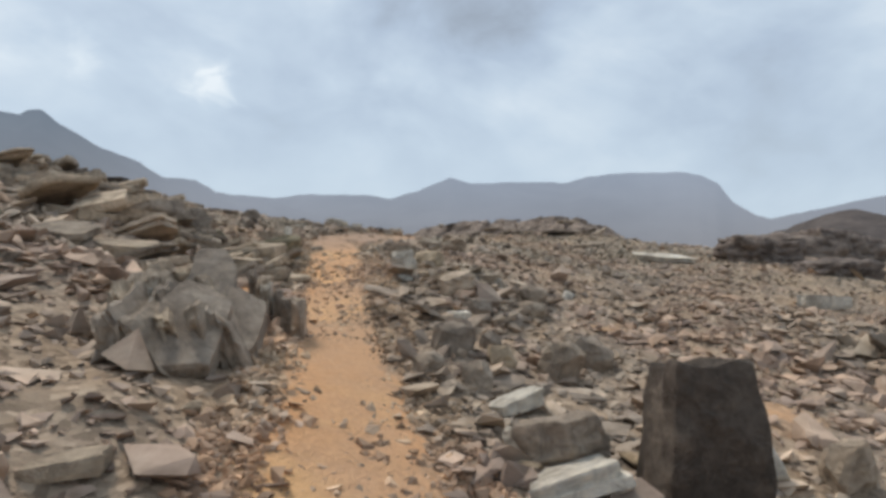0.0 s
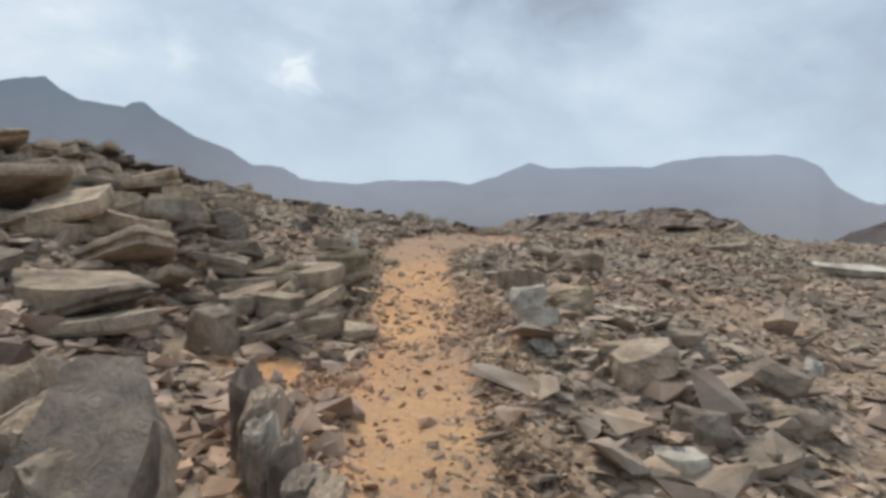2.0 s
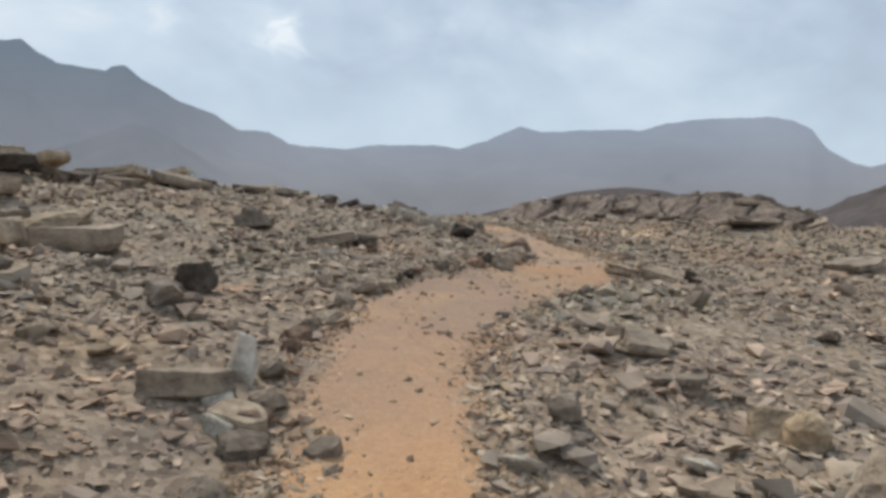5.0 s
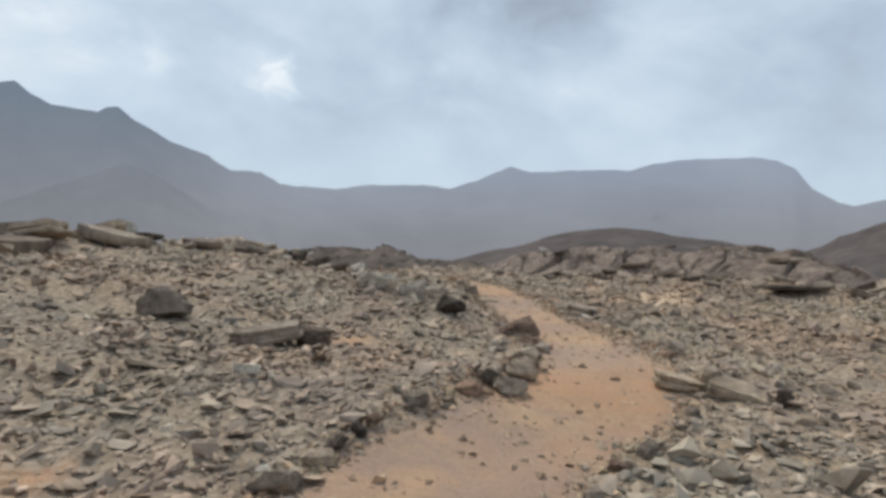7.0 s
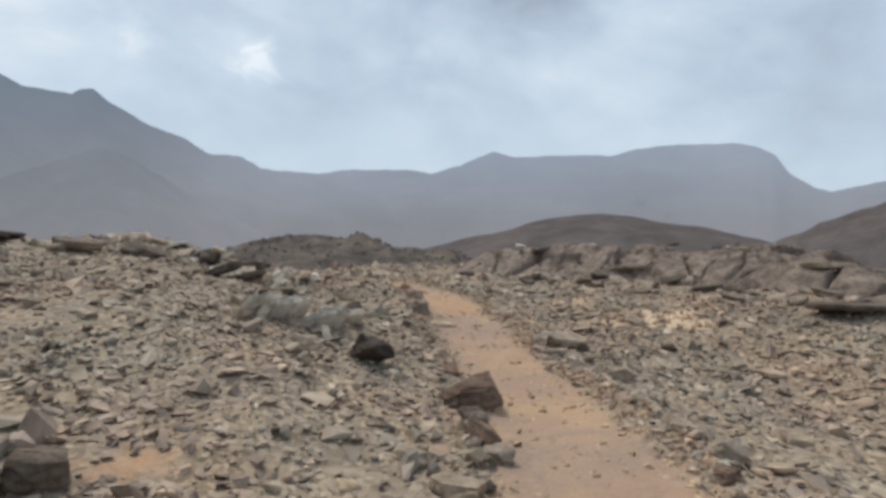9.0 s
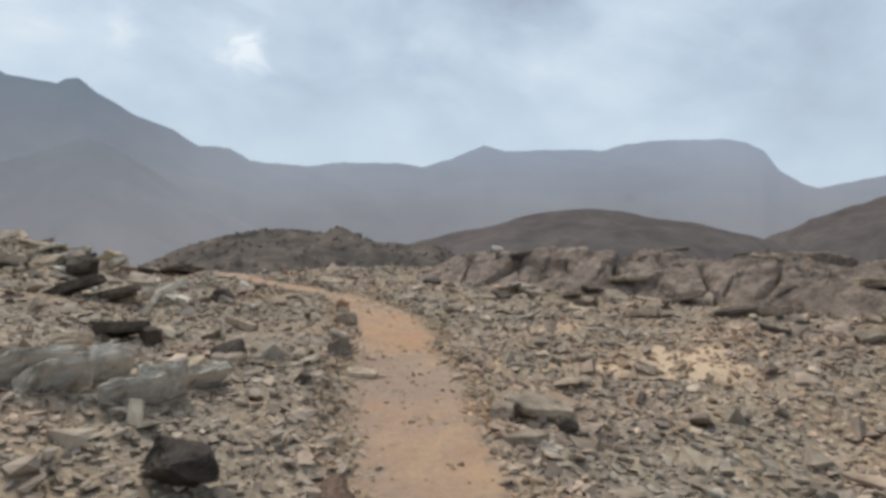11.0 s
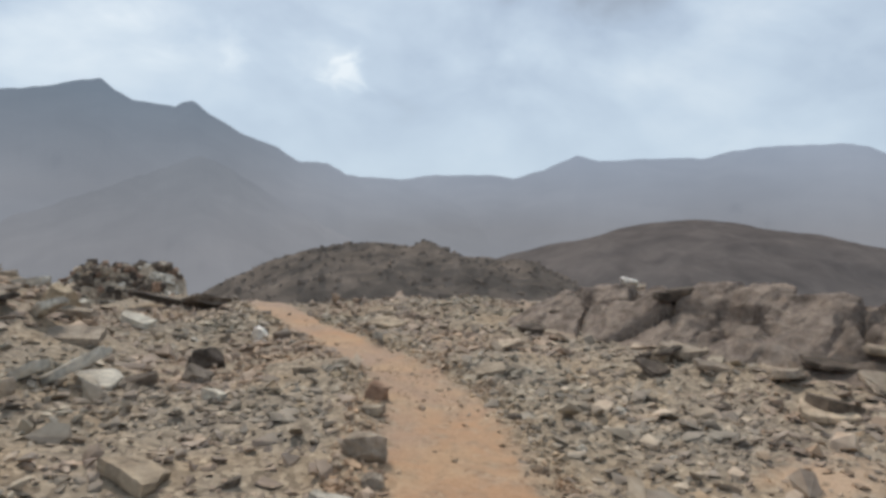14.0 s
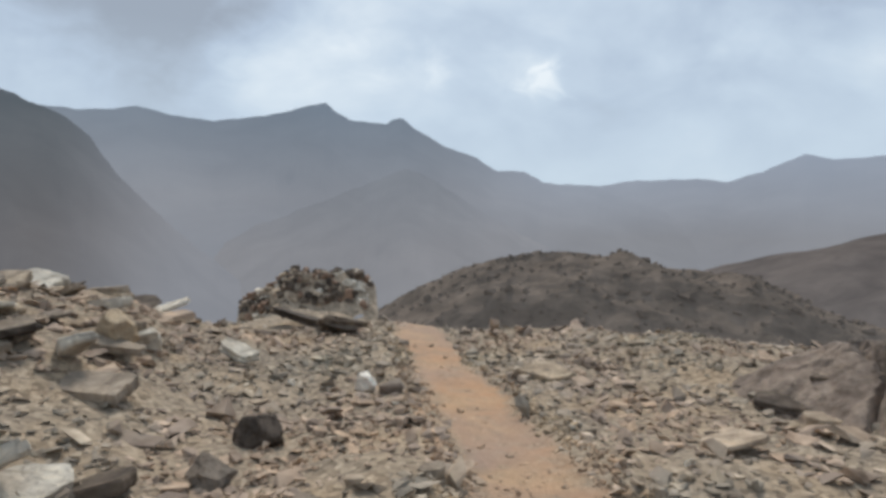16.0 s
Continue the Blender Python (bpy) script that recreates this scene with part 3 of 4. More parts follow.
def block_mesh(name, material, size, rng, planes=13, cuts=3, rough=0.06, taper=0.12):
    """A broken block: a box split along several planes, its edges worn and its faces uneven, standing on z = 0."""
    bm = bmesh.new()
    bmesh.ops.create_cube(bm, size=1.0)
    for v in bm.verts:
        k = 1 - (taper if v.co.z > 0 else 0)
        v.co = Vector((v.co.x * k + rng.uniform(-0.07, 0.07), v.co.y * k + rng.uniform(-0.07, 0.07), v.co.z + rng.uniform(-0.09, 0.09)))
    for _ in range(planes):
        n = Vector((rng.gauss(0, 1), rng.gauss(0, 1), rng.gauss(0.15, 0.8))).normalized()
        reach = rng.uniform(0.40, 0.56)
        cut = bmesh.ops.bisect_plane(bm, geom=bm.verts[:] + bm.edges[:] + bm.faces[:], plane_co=n * reach, plane_no=n, clear_outer=True)
        bmesh.ops.holes_fill(bm, edges=[e for e in cut["geom_cut"] if isinstance(e, bmesh.types.BMEdge)])
    bmesh.ops.remove_doubles(bm, verts=bm.verts, dist=0.03)
    bmesh.ops.bevel(bm, geom=bm.edges[:], offset=0.022, segments=2, affect="EDGES", profile=0.6)
    bmesh.ops.triangulate(bm, faces=bm.faces)
    long = [e for e in bm.edges if e.calc_length() > 0.16]
    bmesh.ops.subdivide_edges(bm, edges=long, cuts=cuts, use_grid_fill=True)
    bmesh.ops.triangulate(bm, faces=bm.faces)
    bm.normal_update()
    off = Vector((rng.uniform(0, 50), rng.uniform(0, 50), rng.uniform(0, 50)))
    push = [v.normal * rough * (noise.fractal(v.co * 2.6 + off, 0.9, 2.1, 4) + 0.5 * noise.fractal(v.co * 10.0 + off, 0.8, 2.1, 3)) for v in bm.verts]
    for v, p in zip(bm.verts, push):
        v.co += p
        v.co = Vector((v.co.x * size[0], v.co.y * size[1], (v.co.z + 0.5) * size[2]))
    me = bpy.data.meshes.new(name)
    bm.to_mesh(me)
    bm.free()
    me.materials.append(material)
    return me


def clipped(poly, nx, ny, reach):
    """The part of a polygon on the near side of a line."""
    out = []
    for (ax, ay), (bx, by) in zip(poly, poly[1:] + poly[:1]):
        da, db = ax * nx + ay * ny - reach, bx * nx + by * ny - reach
        if da <= 0:
            out.append((ax, ay))
        if da * db < 0:
            u = da / (da - db)
            out.append((ax + (bx - ax) * u, ay + (by - ay) * u))
    return out


def slab_mesh(name, material, size, rng, layers=4, ragged=0.05, wavy=0.06):
    """A slab of bedded rock: an angular plan in several beds of uneven thickness, each broken back a little differently; z from 0."""
    poly = [(-0.5, -0.5), (0.5, -0.5), (0.5, 0.5), (-0.5, 0.5)]
    for _ in range(rng.choice((5, 6, 7))):
        a = rng.uniform(0, 2 * math.pi)
        nx, ny = math.cos(a), math.sin(a)
        poly = clipped(poly, nx, ny, 0.5 * (abs(nx) + abs(ny)) * rng.uniform(0.5, 0.82))
    P = np.array(poly)
    step = np.linalg.norm(np.roll(P, -1, 0) - P, axis=1)
    at = np.r_[0, np.cumsum(step)]
    u = np.linspace(0, at[-1], 37)[:-1]
    ring = np.stack([np.interp(u, at, np.r_[P[:, k], P[0, k]]) for k in (0, 1)], 1)
    seed = rng.uniform(0, 90)
    away = ring / np.linalg.norm(ring, axis=1)[:, None]
    heights = np.cumsum([0] + [rng.uniform(0.4, 1.4) for _ in range(layers)])
    heights = heights / heights[-1]
    verts, n = [], len(ring)
    tilt = (rng.uniform(-0.5, 0.5), rng.uniform(-0.5, 0.5))

    def put(points, z, bumpy):
        for x, y in points:
            k = noise.fractal(Vector((x * 2.3 + seed, y * 2.3, z)), 0.9, 2.1, 4) * bumpy
            verts.append((x * size[0], y * size[1], (z + k + z * (tilt[0] * x + tilt[1] * y)) * size[2]))

    for k in range(layers):
        back = rng.uniform(-ragged, ragged)
        edge = np.array([noise.fractal(Vector((x * 3 + seed, y * 3, k * 1.7)), 0.8, 2.1, 4) for x, y in ring]) * ragged * 1.1
        outline = ring + away * (back + edge)[:, None]
        lo, hi = heights[k], heights[k + 1]
        put(outline * (0.93 if k == 0 else 0.99), lo, 0.04)
        put(outline * rng.uniform(0.985, 1.01), lo + 0.3 * (hi - lo), 0.08)
        put(outline * rng.uniform(0.97, 1.01), lo + 0.8 * (hi - lo), wavy if k == layers - 1 else 0.06)
        put(outline * rng.uniform(0.965, 0.985), hi, wavy if k == layers - 1 else 0.04)
    for shrink in (0.78, 0.5, 0.22):
        put(outline * shrink, 1.0, wavy * 0.4)
    rings = len(verts) // n
    faces = [(r * n + i, r * n + (i + 1) % n, (r + 1) * n + (i + 1) % n, (r + 1) * n + i) for r in range(rings - 1) for i in range(n)]
    faces += [tuple(range((rings - 1) * n, rings * n)), tuple(range(n - 1, -1, -1))]
    return link_mesh(name, verts, faces, material)


def settle(ob, x, y, turn, tip, roll, sink):
    """Lays a thing on the slope, sunk by that many metres."""
    ob.rotation_euler = (tip, roll, turn)
    m = Euler((tip, roll, turn)).to_matrix()
    low = min((m @ v.co).z for v in ob.data.vertices)
    ob.location = (x, y, ground_at(x, y) - low - sink)


rocks_rng = random.Random(11)
KIND = {
    "grey": ("rock", "angular grey-brown rock lying among the scree", "rock"),
    "slab": ("slab", "layered grey-brown slate slab lying on the slope", "rock slab"),
    "dark": ("dark_rock", "dark brown weathered rock on the stony slope", "rock"),
    "pale": ("pale_rock", "pale jagged quartz-veined rock on the stony slope", "rock"),
    "tan": ("tan_rock", "tan angular rock lying in the scree", "rock"),
    "rust": ("rusty_rock", "rust-brown stone lining the path", "stone"),
    "olive": ("boulder", "squarish olive-brown boulder beside the path", "boulder"),
    "white": ("white_stone", "small white stone on the slope", "stone"),
}


def ground_at(x, y):
    return float(height(np.array([x]), np.array([y]))[0])


def loose_rock(tone, x, y, w, h, deep=None, planes=14, turn=None, tip=None):
    rng = rocks_rng
    name, label, category = KIND[tone]
    deep = deep or w * rng.uniform(0.6, 0.9)
    me = block_mesh(name, TONES[tone], (w * 1.2, deep * 1.15, h * 1.05), rng, planes=planes, cuts=3 if w > 0.3 else 2)
    ob = new(name, me)
    settle(ob, x, y + deep * 0.35, rng.uniform(-0.8, 0.8) if turn is None else turn, rng.uniform(-0.3, 0.35) if tip is None else tip, rng.uniform(-0.35, 0.35) if tip is None else tip, 0.27 * h)
    return tagged(ob, label, category, group=name + "s on the slope")


def loose_slab(tone, x, y, w, h, deep=None, turn=None, tip=None, roll=None):
    """A slab that shows w across and h up: the flatter it shows, the thinner it is; a tall one leans."""
    rng = rocks_rng
    name, label, category = KIND[tone]
    deep = deep or min(w, 0.9) * rng.uniform(0.55, 0.8)
    thick = 0.025 + 0.42 * h
    roll = rng.uniform(-0.28, 0.2) if roll is None else roll
    tip = rng.uniform(-0.12, 0.14) if tip is None else tip
    ob = new(name, slab_mesh(name, TONES[tone], (w * 1.12, deep * 1.1, thick), rng, layers=1 if h < 0.14 else rng.choice((1, 2, 3))))
    settle(ob, x, y + deep * 0.35, rng.uniform(-0.35, 0.35) if turn is None else turn, tip, roll, 0.15 * thick + 0.01)
    return tagged(ob, label, category, group=name + "s on the slope")


loose_rock("dark", 1.19, 2.8, 0.44, 0.84, deep=0.40, planes=8, turn=0.1, tip=0.02)
loose_slab("pale", 0.56, 2.69, 0.50, 0.16)
loose_rock("grey", 0.59, 2.94, 0.39, 0.28)
loose_rock("pale", 0.36, 3.22, 0.14, 0.14)
loose_slab("pale", 0.42, 3.71, 0.32, 0.16)
loose_rock("pale", 1.73, 3.31, 0.20, 0.23)
loose_rock("grey", 2.18, 3.27, 0.26, 0.28)
loose_slab("slab", -1.30, 2.05, 0.24, 0.10)
loose_rock("grey", -0.14, 4.20, 0.19, 0.15)
loose_slab("pale", 5.45, 8.76, 0.65, 0.32)
loose_slab("pale", 4.88, 13.62, 1.32, 0.28)
loose_rock("grey", 0.02, 4.74, 0.29, 0.27)
loose_rock("tan", 0.40, 4.57, 0.19, 0.15)
loose_rock("grey", 0.80, 4.55, 0.26, 0.38)
loose_rock("grey", 1.17, 4.87, 0.32, 0.32)
loose_rock("grey", 0.34, 4.86, 0.15, 0.15)
loose_rock("grey", 0.19, 4.11, 0.18, 0.21)
loose_slab("pale", 0.13, 5.57, 0.20, 0.11)
loose_rock("grey", 0.13, 6.32, 0.32, 0.18)
loose_rock("grey", 0.95, 6.74, 0.30, 0.17)
loose_rock("grey", 0.30, 5.93, 0.24, 0.17)
loose_rock("grey", 0.89, 6.28, 0.23, 0.17)
loose_rock("grey", 0.14, 9.70, 0.31, 0.25)
loose_slab("slab", 0.52, 5.75, 0.30, 0.07)
loose_slab("slab", -2.65, 8.06, 0.80, 0.34)
loose_slab("slab", -2.16, 6.89, 0.68, 0.24)
loose_slab("slab", -2.69, 7.13, 0.38, 0.22)
loose_slab("slab", -2.44, 7.29, 0.40, 0.25)
loose_slab("slab", -2.39, 7.63, 0.28, 0.21)
loose_slab("slab", -2.09, 7.52, 0.30, 0.17)
loose_slab("slab", -1.81, 7.07, 0.38, 0.15)
loose_rock("grey", -2.36, 6.29, 0.27, 0.31)
loose_rock("olive", -2.35, 8.83, 0.42, 0.42, planes=8, turn=0.15, tip=0.04)
loose_slab("slab", -3.17, 7.72, 0.59, 0.31)
loose_slab("slab", -3.77, 8.06, 0.66, 0.16)
loose_rock("pale", -0.50, 7.22, 0.24, 0.20)
loose_rock("tan", -0.18, 7.51, 0.33, 0.17)
loose_slab("pale", -0.43, 6.80, 0.25, 0.22)
loose_slab("slab", -0.02, 6.62, 0.23, 0.16)
loose_slab("slab", 0.48, 7.13, 0.26, 0.14)
loose_rock("olive", -3.23, 8.70, 0.21, 0.21)
loose_rock("grey", -3.61, 9.04, 0.38, 0.42)
loose_slab("slab", -5.84, 12.80, 1.22, 0.46)
loose_slab("slab", -0.50, 8.10, 0.48, 0.36)
loose_rock("tan", 0.20, 10.44, 0.17, 0.21)
loose_slab("dark", 4.26, 21.83, 1.10, 0.16)
loose_slab("slab", 4.34, 17.57, 0.80, 0.20)
loose_rock("dark", -0.15, 8.61, 0.13, 0.06)
loose_slab("slab", -2.89, 10.28, 0.42, 0.23)
loose_rock("pale", -2.72, 10.54, 0.14, 0.28)
loose_slab("slab", -2.52, 10.13, 0.31, 0.15)
loose_slab("slab", -2.06, 10.01, 0.15, 0.09)
loose_rock("tan", 0.15, 10.49, 0.28, 0.21)
loose_slab("slab", -0.21, 11.17, 0.41, 0.16)
loose_slab("slab", -0.40, 12.00, 0.25, 0.13)
loose_slab("slab", -0.26, 11.76, 0.42, 0.14)
loose_rock("dark", -3.85, 12.17, 0.28, 0.26)
loose_rock("grey", -3.71, 11.44, 0.24, 0.20)
loose_slab("slab", 0.27, 15.50, 0.48, 0.15)
loose_rock("tan", -5.91, 12.97, 0.73, 0.36)
loose_rock("dark", -5.10, 16.25, 0.30, 0.26)
loose_rock("grey", -0.93, 10.52, 0.15, 0.16)
loose_rock("dark", 1.29, 12.41, 0.13, 0.09)
loose_rock("rust", -1.12, 18.18, 0.41, 0.22)
loose_rock("rust", -1.05, 17.27, 0.22, 0.12)
loose_rock("grey", -1.17, 15.56, 0.30, 0.19)
loose_rock("grey", -1.23, 14.97, 0.23, 0.13)
loose_rock("grey", -1.34, 14.54, 0.22, 0.12)
loose_rock("grey", -4.99, 15.93, 0.44, 0.32)
loose_slab("slab", -3.73, 15.53, 0.64, 0.29)
loose_rock("dark", -3.30, 15.78, 0.26, 0.18)
loose_rock("dark", -2.14, 18.82, 0.36, 0.24)
loose_slab("pale", -3.37, 14.35, 0.20, 0.12)
loose_slab("slab", 0.65, 15.25, 0.42, 0.22)
loose_rock("grey", 0.51, 15.63, 0.20, 0.23)
loose_rock("dark", 0.99, 15.16, 0.17, 0.15)
loose_slab("pale", -10.35, 22.72, 1.46, 0.56)
loose_slab("dark", -8.37, 23.22, 1.15, 0.30, roll=0.1)
loose_rock("dark", -7.39, 23.83, 0.72, 0.17)
loose_rock("dark", -6.48, 24.42, 0.56, 0.25)
loose_slab("dark", -4.05, 21.40, 0.70, 0.20, tip=-0.25, roll=-0.1)
loose_rock("dark", -3.70, 21.50, 0.18, 0.18)
loose_slab("slab", -2.87, 20.47, 0.35, 0.21)
loose_slab("slab", -1.16, 16.25, 0.33, 0.11)
loose_slab("slab", -0.02, 20.72, 0.52, 0.16)
loose_rock("grey", 0.38, 19.20, 0.24, 0.13)
loose_rock("grey", 0.59, 17.01, 0.18, 0.13)
loose_slab("slab", 1.39, 17.76, 0.27, 0.12)
loose_slab("slab", 0.47, 17.59, 0.23, 0.10)
loose_rock("grey", -0.91, 16.91, 0.20, 0.13)
loose_rock("grey", -1.97, 22.10, 0.22, 0.18)
loose_rock("dark", -2.05, 21.02, 0.14, 0.10)
loose_rock("grey", -0.33, 20.61, 0.17, 0.17)
loose_rock("dark", -2.92, 21.44, 0.30, 0.12)
loose_slab("pale", -2.98, 19.94, 0.38, 0.1, deep=0.2, roll=-0.8, tip=0.15)
loose_slab("pale", -4.41, 22.87, 0.42, 0.1, deep=0.18, roll=-1.0, tip=0.15)
loose_rock("dark", 0.19, 20.47, 0.15, 0.11)
loose_slab("slab", -0.17, 20.08, 0.31, 0.15)
loose_slab("slab", -1.61, 21.52, 0.38, 0.08)
loose_slab("slab", 0.67, 22.33, 0.19, 0.12)
loose_rock("grey", -2.87, 21.57, 0.11, 0.10)
loose_rock("grey", 1.19, 21.95, 0.19, 0.09)
loose_rock("grey", -2.25, 23.78, 0.27, 0.21)
loose_rock("grey", -2.08, 23.43, 0.12, 0.10)
loose_slab("pale", -2.20, 23.06, 0.23, 0.14)
loose_slab("pale", -3.87, 24.60, 0.20, 0.12)
loose_slab("slab", -3.34, 22.90, 0.42, 0.12, roll=0.25)
loose_rock("grey", -2.08, 22.46, 0.16, 0.19)
loose_slab("pale", -6.58, 25.60, 0.55, 0.18, deep=0.25, roll=-0.5, tip=0.1)
loose_slab("pale", -5.00, 24.30, 0.80, 0.16, deep=0.2, roll=-0.45, tip=0.0, turn=0.3)
loose_slab("pale", -5.25, 24.10, 0.40, 0.12, deep=0.18, roll=-0.4, tip=0.0)
loose_rock("dark", -8.08, 30.71, 1.04, 0.20)
loose_rock("rust", -2.63, 25.15, 0.18, 0.19)
loose_slab("slab", -1.73, 26.32, 0.33, 0.17)
loose_slab("pale", -7.44, 28.05, 0.51, 0.24)
loose_slab("slab", -2.48, 24.66, 0.17, 0.12)
loose_rock("tan", -7.08, 26.25, 0.36, 0.39)
loose_rock("pale", -7.07, 26.69, 0.21, 0.21)
loose_slab("slab", -3.79, 29.50, 0.56, 0.14)
loose_rock("dark", -4.97, 26.10, 0.31, 0.27)
loose_rock("grey", -4.57, 25.32, 0.25, 0.17)
loose_rock("white", -5.29, 27.97, 0.19, 0.22)
loose_slab("slab", -3.26, 25.96, 0.16, 0.09)


# jumbled thin slabs at the foot of the outcrop
for k in range(34):
    u = rocks_rng.random()
    loose_slab("slab" if k % 4 else "grey", -2.05 - 1.3 * rocks_rng.random() ** 1.3, 6.4 + 2.3 * u, rocks_rng.uniform(0.22, 0.55), rocks_rng.uniform(0.05, 0.13),
               turn=rocks_rng.uniform(-0.7, 0.5), tip=rocks_rng.uniform(-0.3, 0.25), roll=rocks_rng.uniform(-0.5, 0.1))


# stones set along the edge of the path
edge_meshes = [block_mesh("edge_stone", TONES[("grey", "rust", "slab", "grey", "dark", "grey")[k % 6]], (1, 0.8, 0.55), rocks_rng, planes=12, cuts=1) for k in range(12)]


def edge_stone(x, y, size):
    ob = new("edge_stone", edge_meshes[rocks_rng.randrange(12)])
    ob.scale = (size, size * rocks_rng.uniform(0.8, 1.2), size * rocks_rng.uniform(0.7, 1.1))
    ob.rotation_euler = (rocks_rng.gauss(0, 0.22), rocks_rng.gauss(0, 0.22), rocks_rng.uniform(0, 6.28))
    ob.location = (x, y, ground_at(x, y) - 0.05 * size)
    tagged(ob, "small brown stone set along the edge of the footpath", "stone", group="stones along the path's edge")


y = 9.6
while y < 19.5:
    edge_stone(float(trail(np.array([y]))[0]) - 0.60 - 0.12 * rocks_rng.random() - 0.12 * math.exp(-((y - 14.5) / 2.5) ** 2), y, rocks_rng.uniform(0.13, 0.26))
    y += rocks_rng.uniform(0.14, 0.42)
y = 12.6
while y < 17:
    edge_stone(float(trail(np.array([y]))[0]) + 0.62 + 0.2 * rocks_rng.random() + 0.12 * math.exp(-((y - 14.5) / 2.5) ** 2), y, rocks_rng.uniform(0.08, 0.17))
    y += rocks_rng.uniform(0.2, 0.6)


# upright sheets of slate beside the path
def standing_sheet(x, y, thick, length, h, turn, lean, tone="slab"):
    rng = rocks_rng
    ob = new("standing_slab", rock_mesh("standing_slab", TONES[tone], (thick, length, h), rng, corners=40, cuts=5, rough=0.045, round_off=0.06))
    ob.location = (x, y, ground_at(x, y) - 0.42 * h)
    ob.rotation_euler = (rng.uniform(-0.05, 0.1), lean, turn)
    return tagged(ob, "upright grey slate sheet leaning beside the path", "rock slab", group="upright slate sheets")


for k in range(22):
    u, w = (k + rocks_rng.random()) / 22, rocks_rng.uniform(-0.42, 0.16)
    standing_sheet(-1.3 - 0.5 * u + w, 3.6 + 1.3 * u + 0.3 * w, rocks_rng.uniform(0.07, 0.18), rocks_rng.uniform(0.6, 1.2),
                   rocks_rng.uniform(0.42, 0.54), 0.27 + rocks_rng.uniform(-0.08, 0.08), -0.3 + rocks_rng.uniform(-0.14, 0.1), ("slab", "grey", "slab", "grey", "slab", "pale")[k % 6])
for k in range(6):
    standing_sheet(-1.10 - 0.10 * k, 4.6 + 0.12 * k, rocks_rng.uniform(0.06, 0.12), rocks_rng.uniform(0.2, 0.32), rocks_rng.uniform(0.38, 0.46), 0.15, rocks_rng.uniform(-0.1, 0.08), "pale" if k == 3 else "grey")


# broad smooth faces of the same slate, turned to the open slope
for x, y, w, long, turn, rise in ((-1.42, 3.45, 0.42, 0.75, 0.22, 0.62), (-1.30, 4.05, 0.34, 0.6, 0.15, 0.75), (-1.72, 4.35, 0.42, 0.8, 0.25, 0.7)):
    face = new("standing_slab", slab_mesh("standing_slab", TONES["grey"], (w, long, 0.2), rocks_rng, layers=2, ragged=0.03, wavy=0.05))
    settle(face, x, y, turn, rise, 0.12, 0.12)
    tagged(face, "broad smooth grey slate face rising beside the path", "rock slab", group="upright slate sheets")


# jagged pale sheets beside the upper path
for k in range(8):
    standing_sheet(-3.75 + 0.95 * rocks_rng.random(), 19.4 + 1.4 * rocks_rng.random(), rocks_rng.uniform(0.06, 0.12), rocks_rng.uniform(0.28, 0.55), rocks_rng.uniform(0.3, 0.42),
                   -0.75 + rocks_rng.uniform(-0.25, 0.25), rocks_rng.uniform(0.35, 0.75), "pale" if k % 4 else "slab")


# layered outcrop above the path
def outcrop_slab(x, y, w, deep, h, turn, tip, tone="slab", lift=0.0):
    rng = rocks_rng
    ob = new("outcrop_slab", slab_mesh("outcrop_slab", TONES[tone], (w * 1.1, deep * 1.15, h * 0.55), rng, layers=rng.choice((1, 1, 2, 3)), ragged=0.06))
    settle(ob, x, y, turn, -tip, rng.uniform(-0.36, 0.22), 0.12 * h - lift)
    return tagged(ob, "weathered layered slate slab of the rocky outcrop", "rock slab", group="slabs of the layered outcrop")


for k in range(165):
    u = rocks_rng.random()
    x = -3.0 - 6.9 * u + rocks_rng.uniform(-0.5, 0.5)
    y = 7.4 + 6.5 * u ** 0.8 + rocks_rng.uniform(-2.2, 1.8)
    if x > trail(np.array([y]))[0] - 1.75 or (y > 8.7 and x > -5.2):
        continue
    outcrop_slab(x, y, rocks_rng.uniform(0.35, 1.05), rocks_rng.uniform(0.35, 0.75), rocks_rng.uniform(0.12, 0.36), rocks_rng.uniform(-0.45, 0.35),
                 rocks_rng.uniform(-0.3, 0.2), "slab" if rocks_rng.random() < 0.7 else "grey", rocks_rng.uniform(-0.06, 0.05))
for k in range(20):
    y = 12.5 + 10.5 * k / 19
    x = -8.2 - 0.22 * (y - 12.5) + rocks_rng.uniform(-1.2, 1.2)
    outcrop_slab(x, y, rocks_rng.uniform(0.5, 1.2), rocks_rng.uniform(0.5, 0.9), rocks_rng.uniform(0.2, 0.4), rocks_rng.uniform(-0.4, 0.4), rocks_rng.uniform(-0.3, 0.2),
                 "dark" if rocks_rng.random() < 0.45 else "slab")


# tilted slabs where the slope tops out
for k in range(34):
    u = rocks_rng.random()
    x, y = -5.0 - 5.5 * u + rocks_rng.uniform(-0.6, 0.6), 23.6 + 4.6 * u + rocks_rng.uniform(-1.0, 1.0)
    outcrop_slab(x, y, rocks_rng.uniform(0.3, 0.8), rocks_rng.uniform(0.2, 0.45), rocks_rng.uniform(0.10, 0.24), rocks_rng.uniform(-0.2, 0.7), rocks_rng.uniform(-0.25, 0.15),
                 rocks_rng.choice(("slab", "slab", "pale", "grey", "dark")), -0.05)


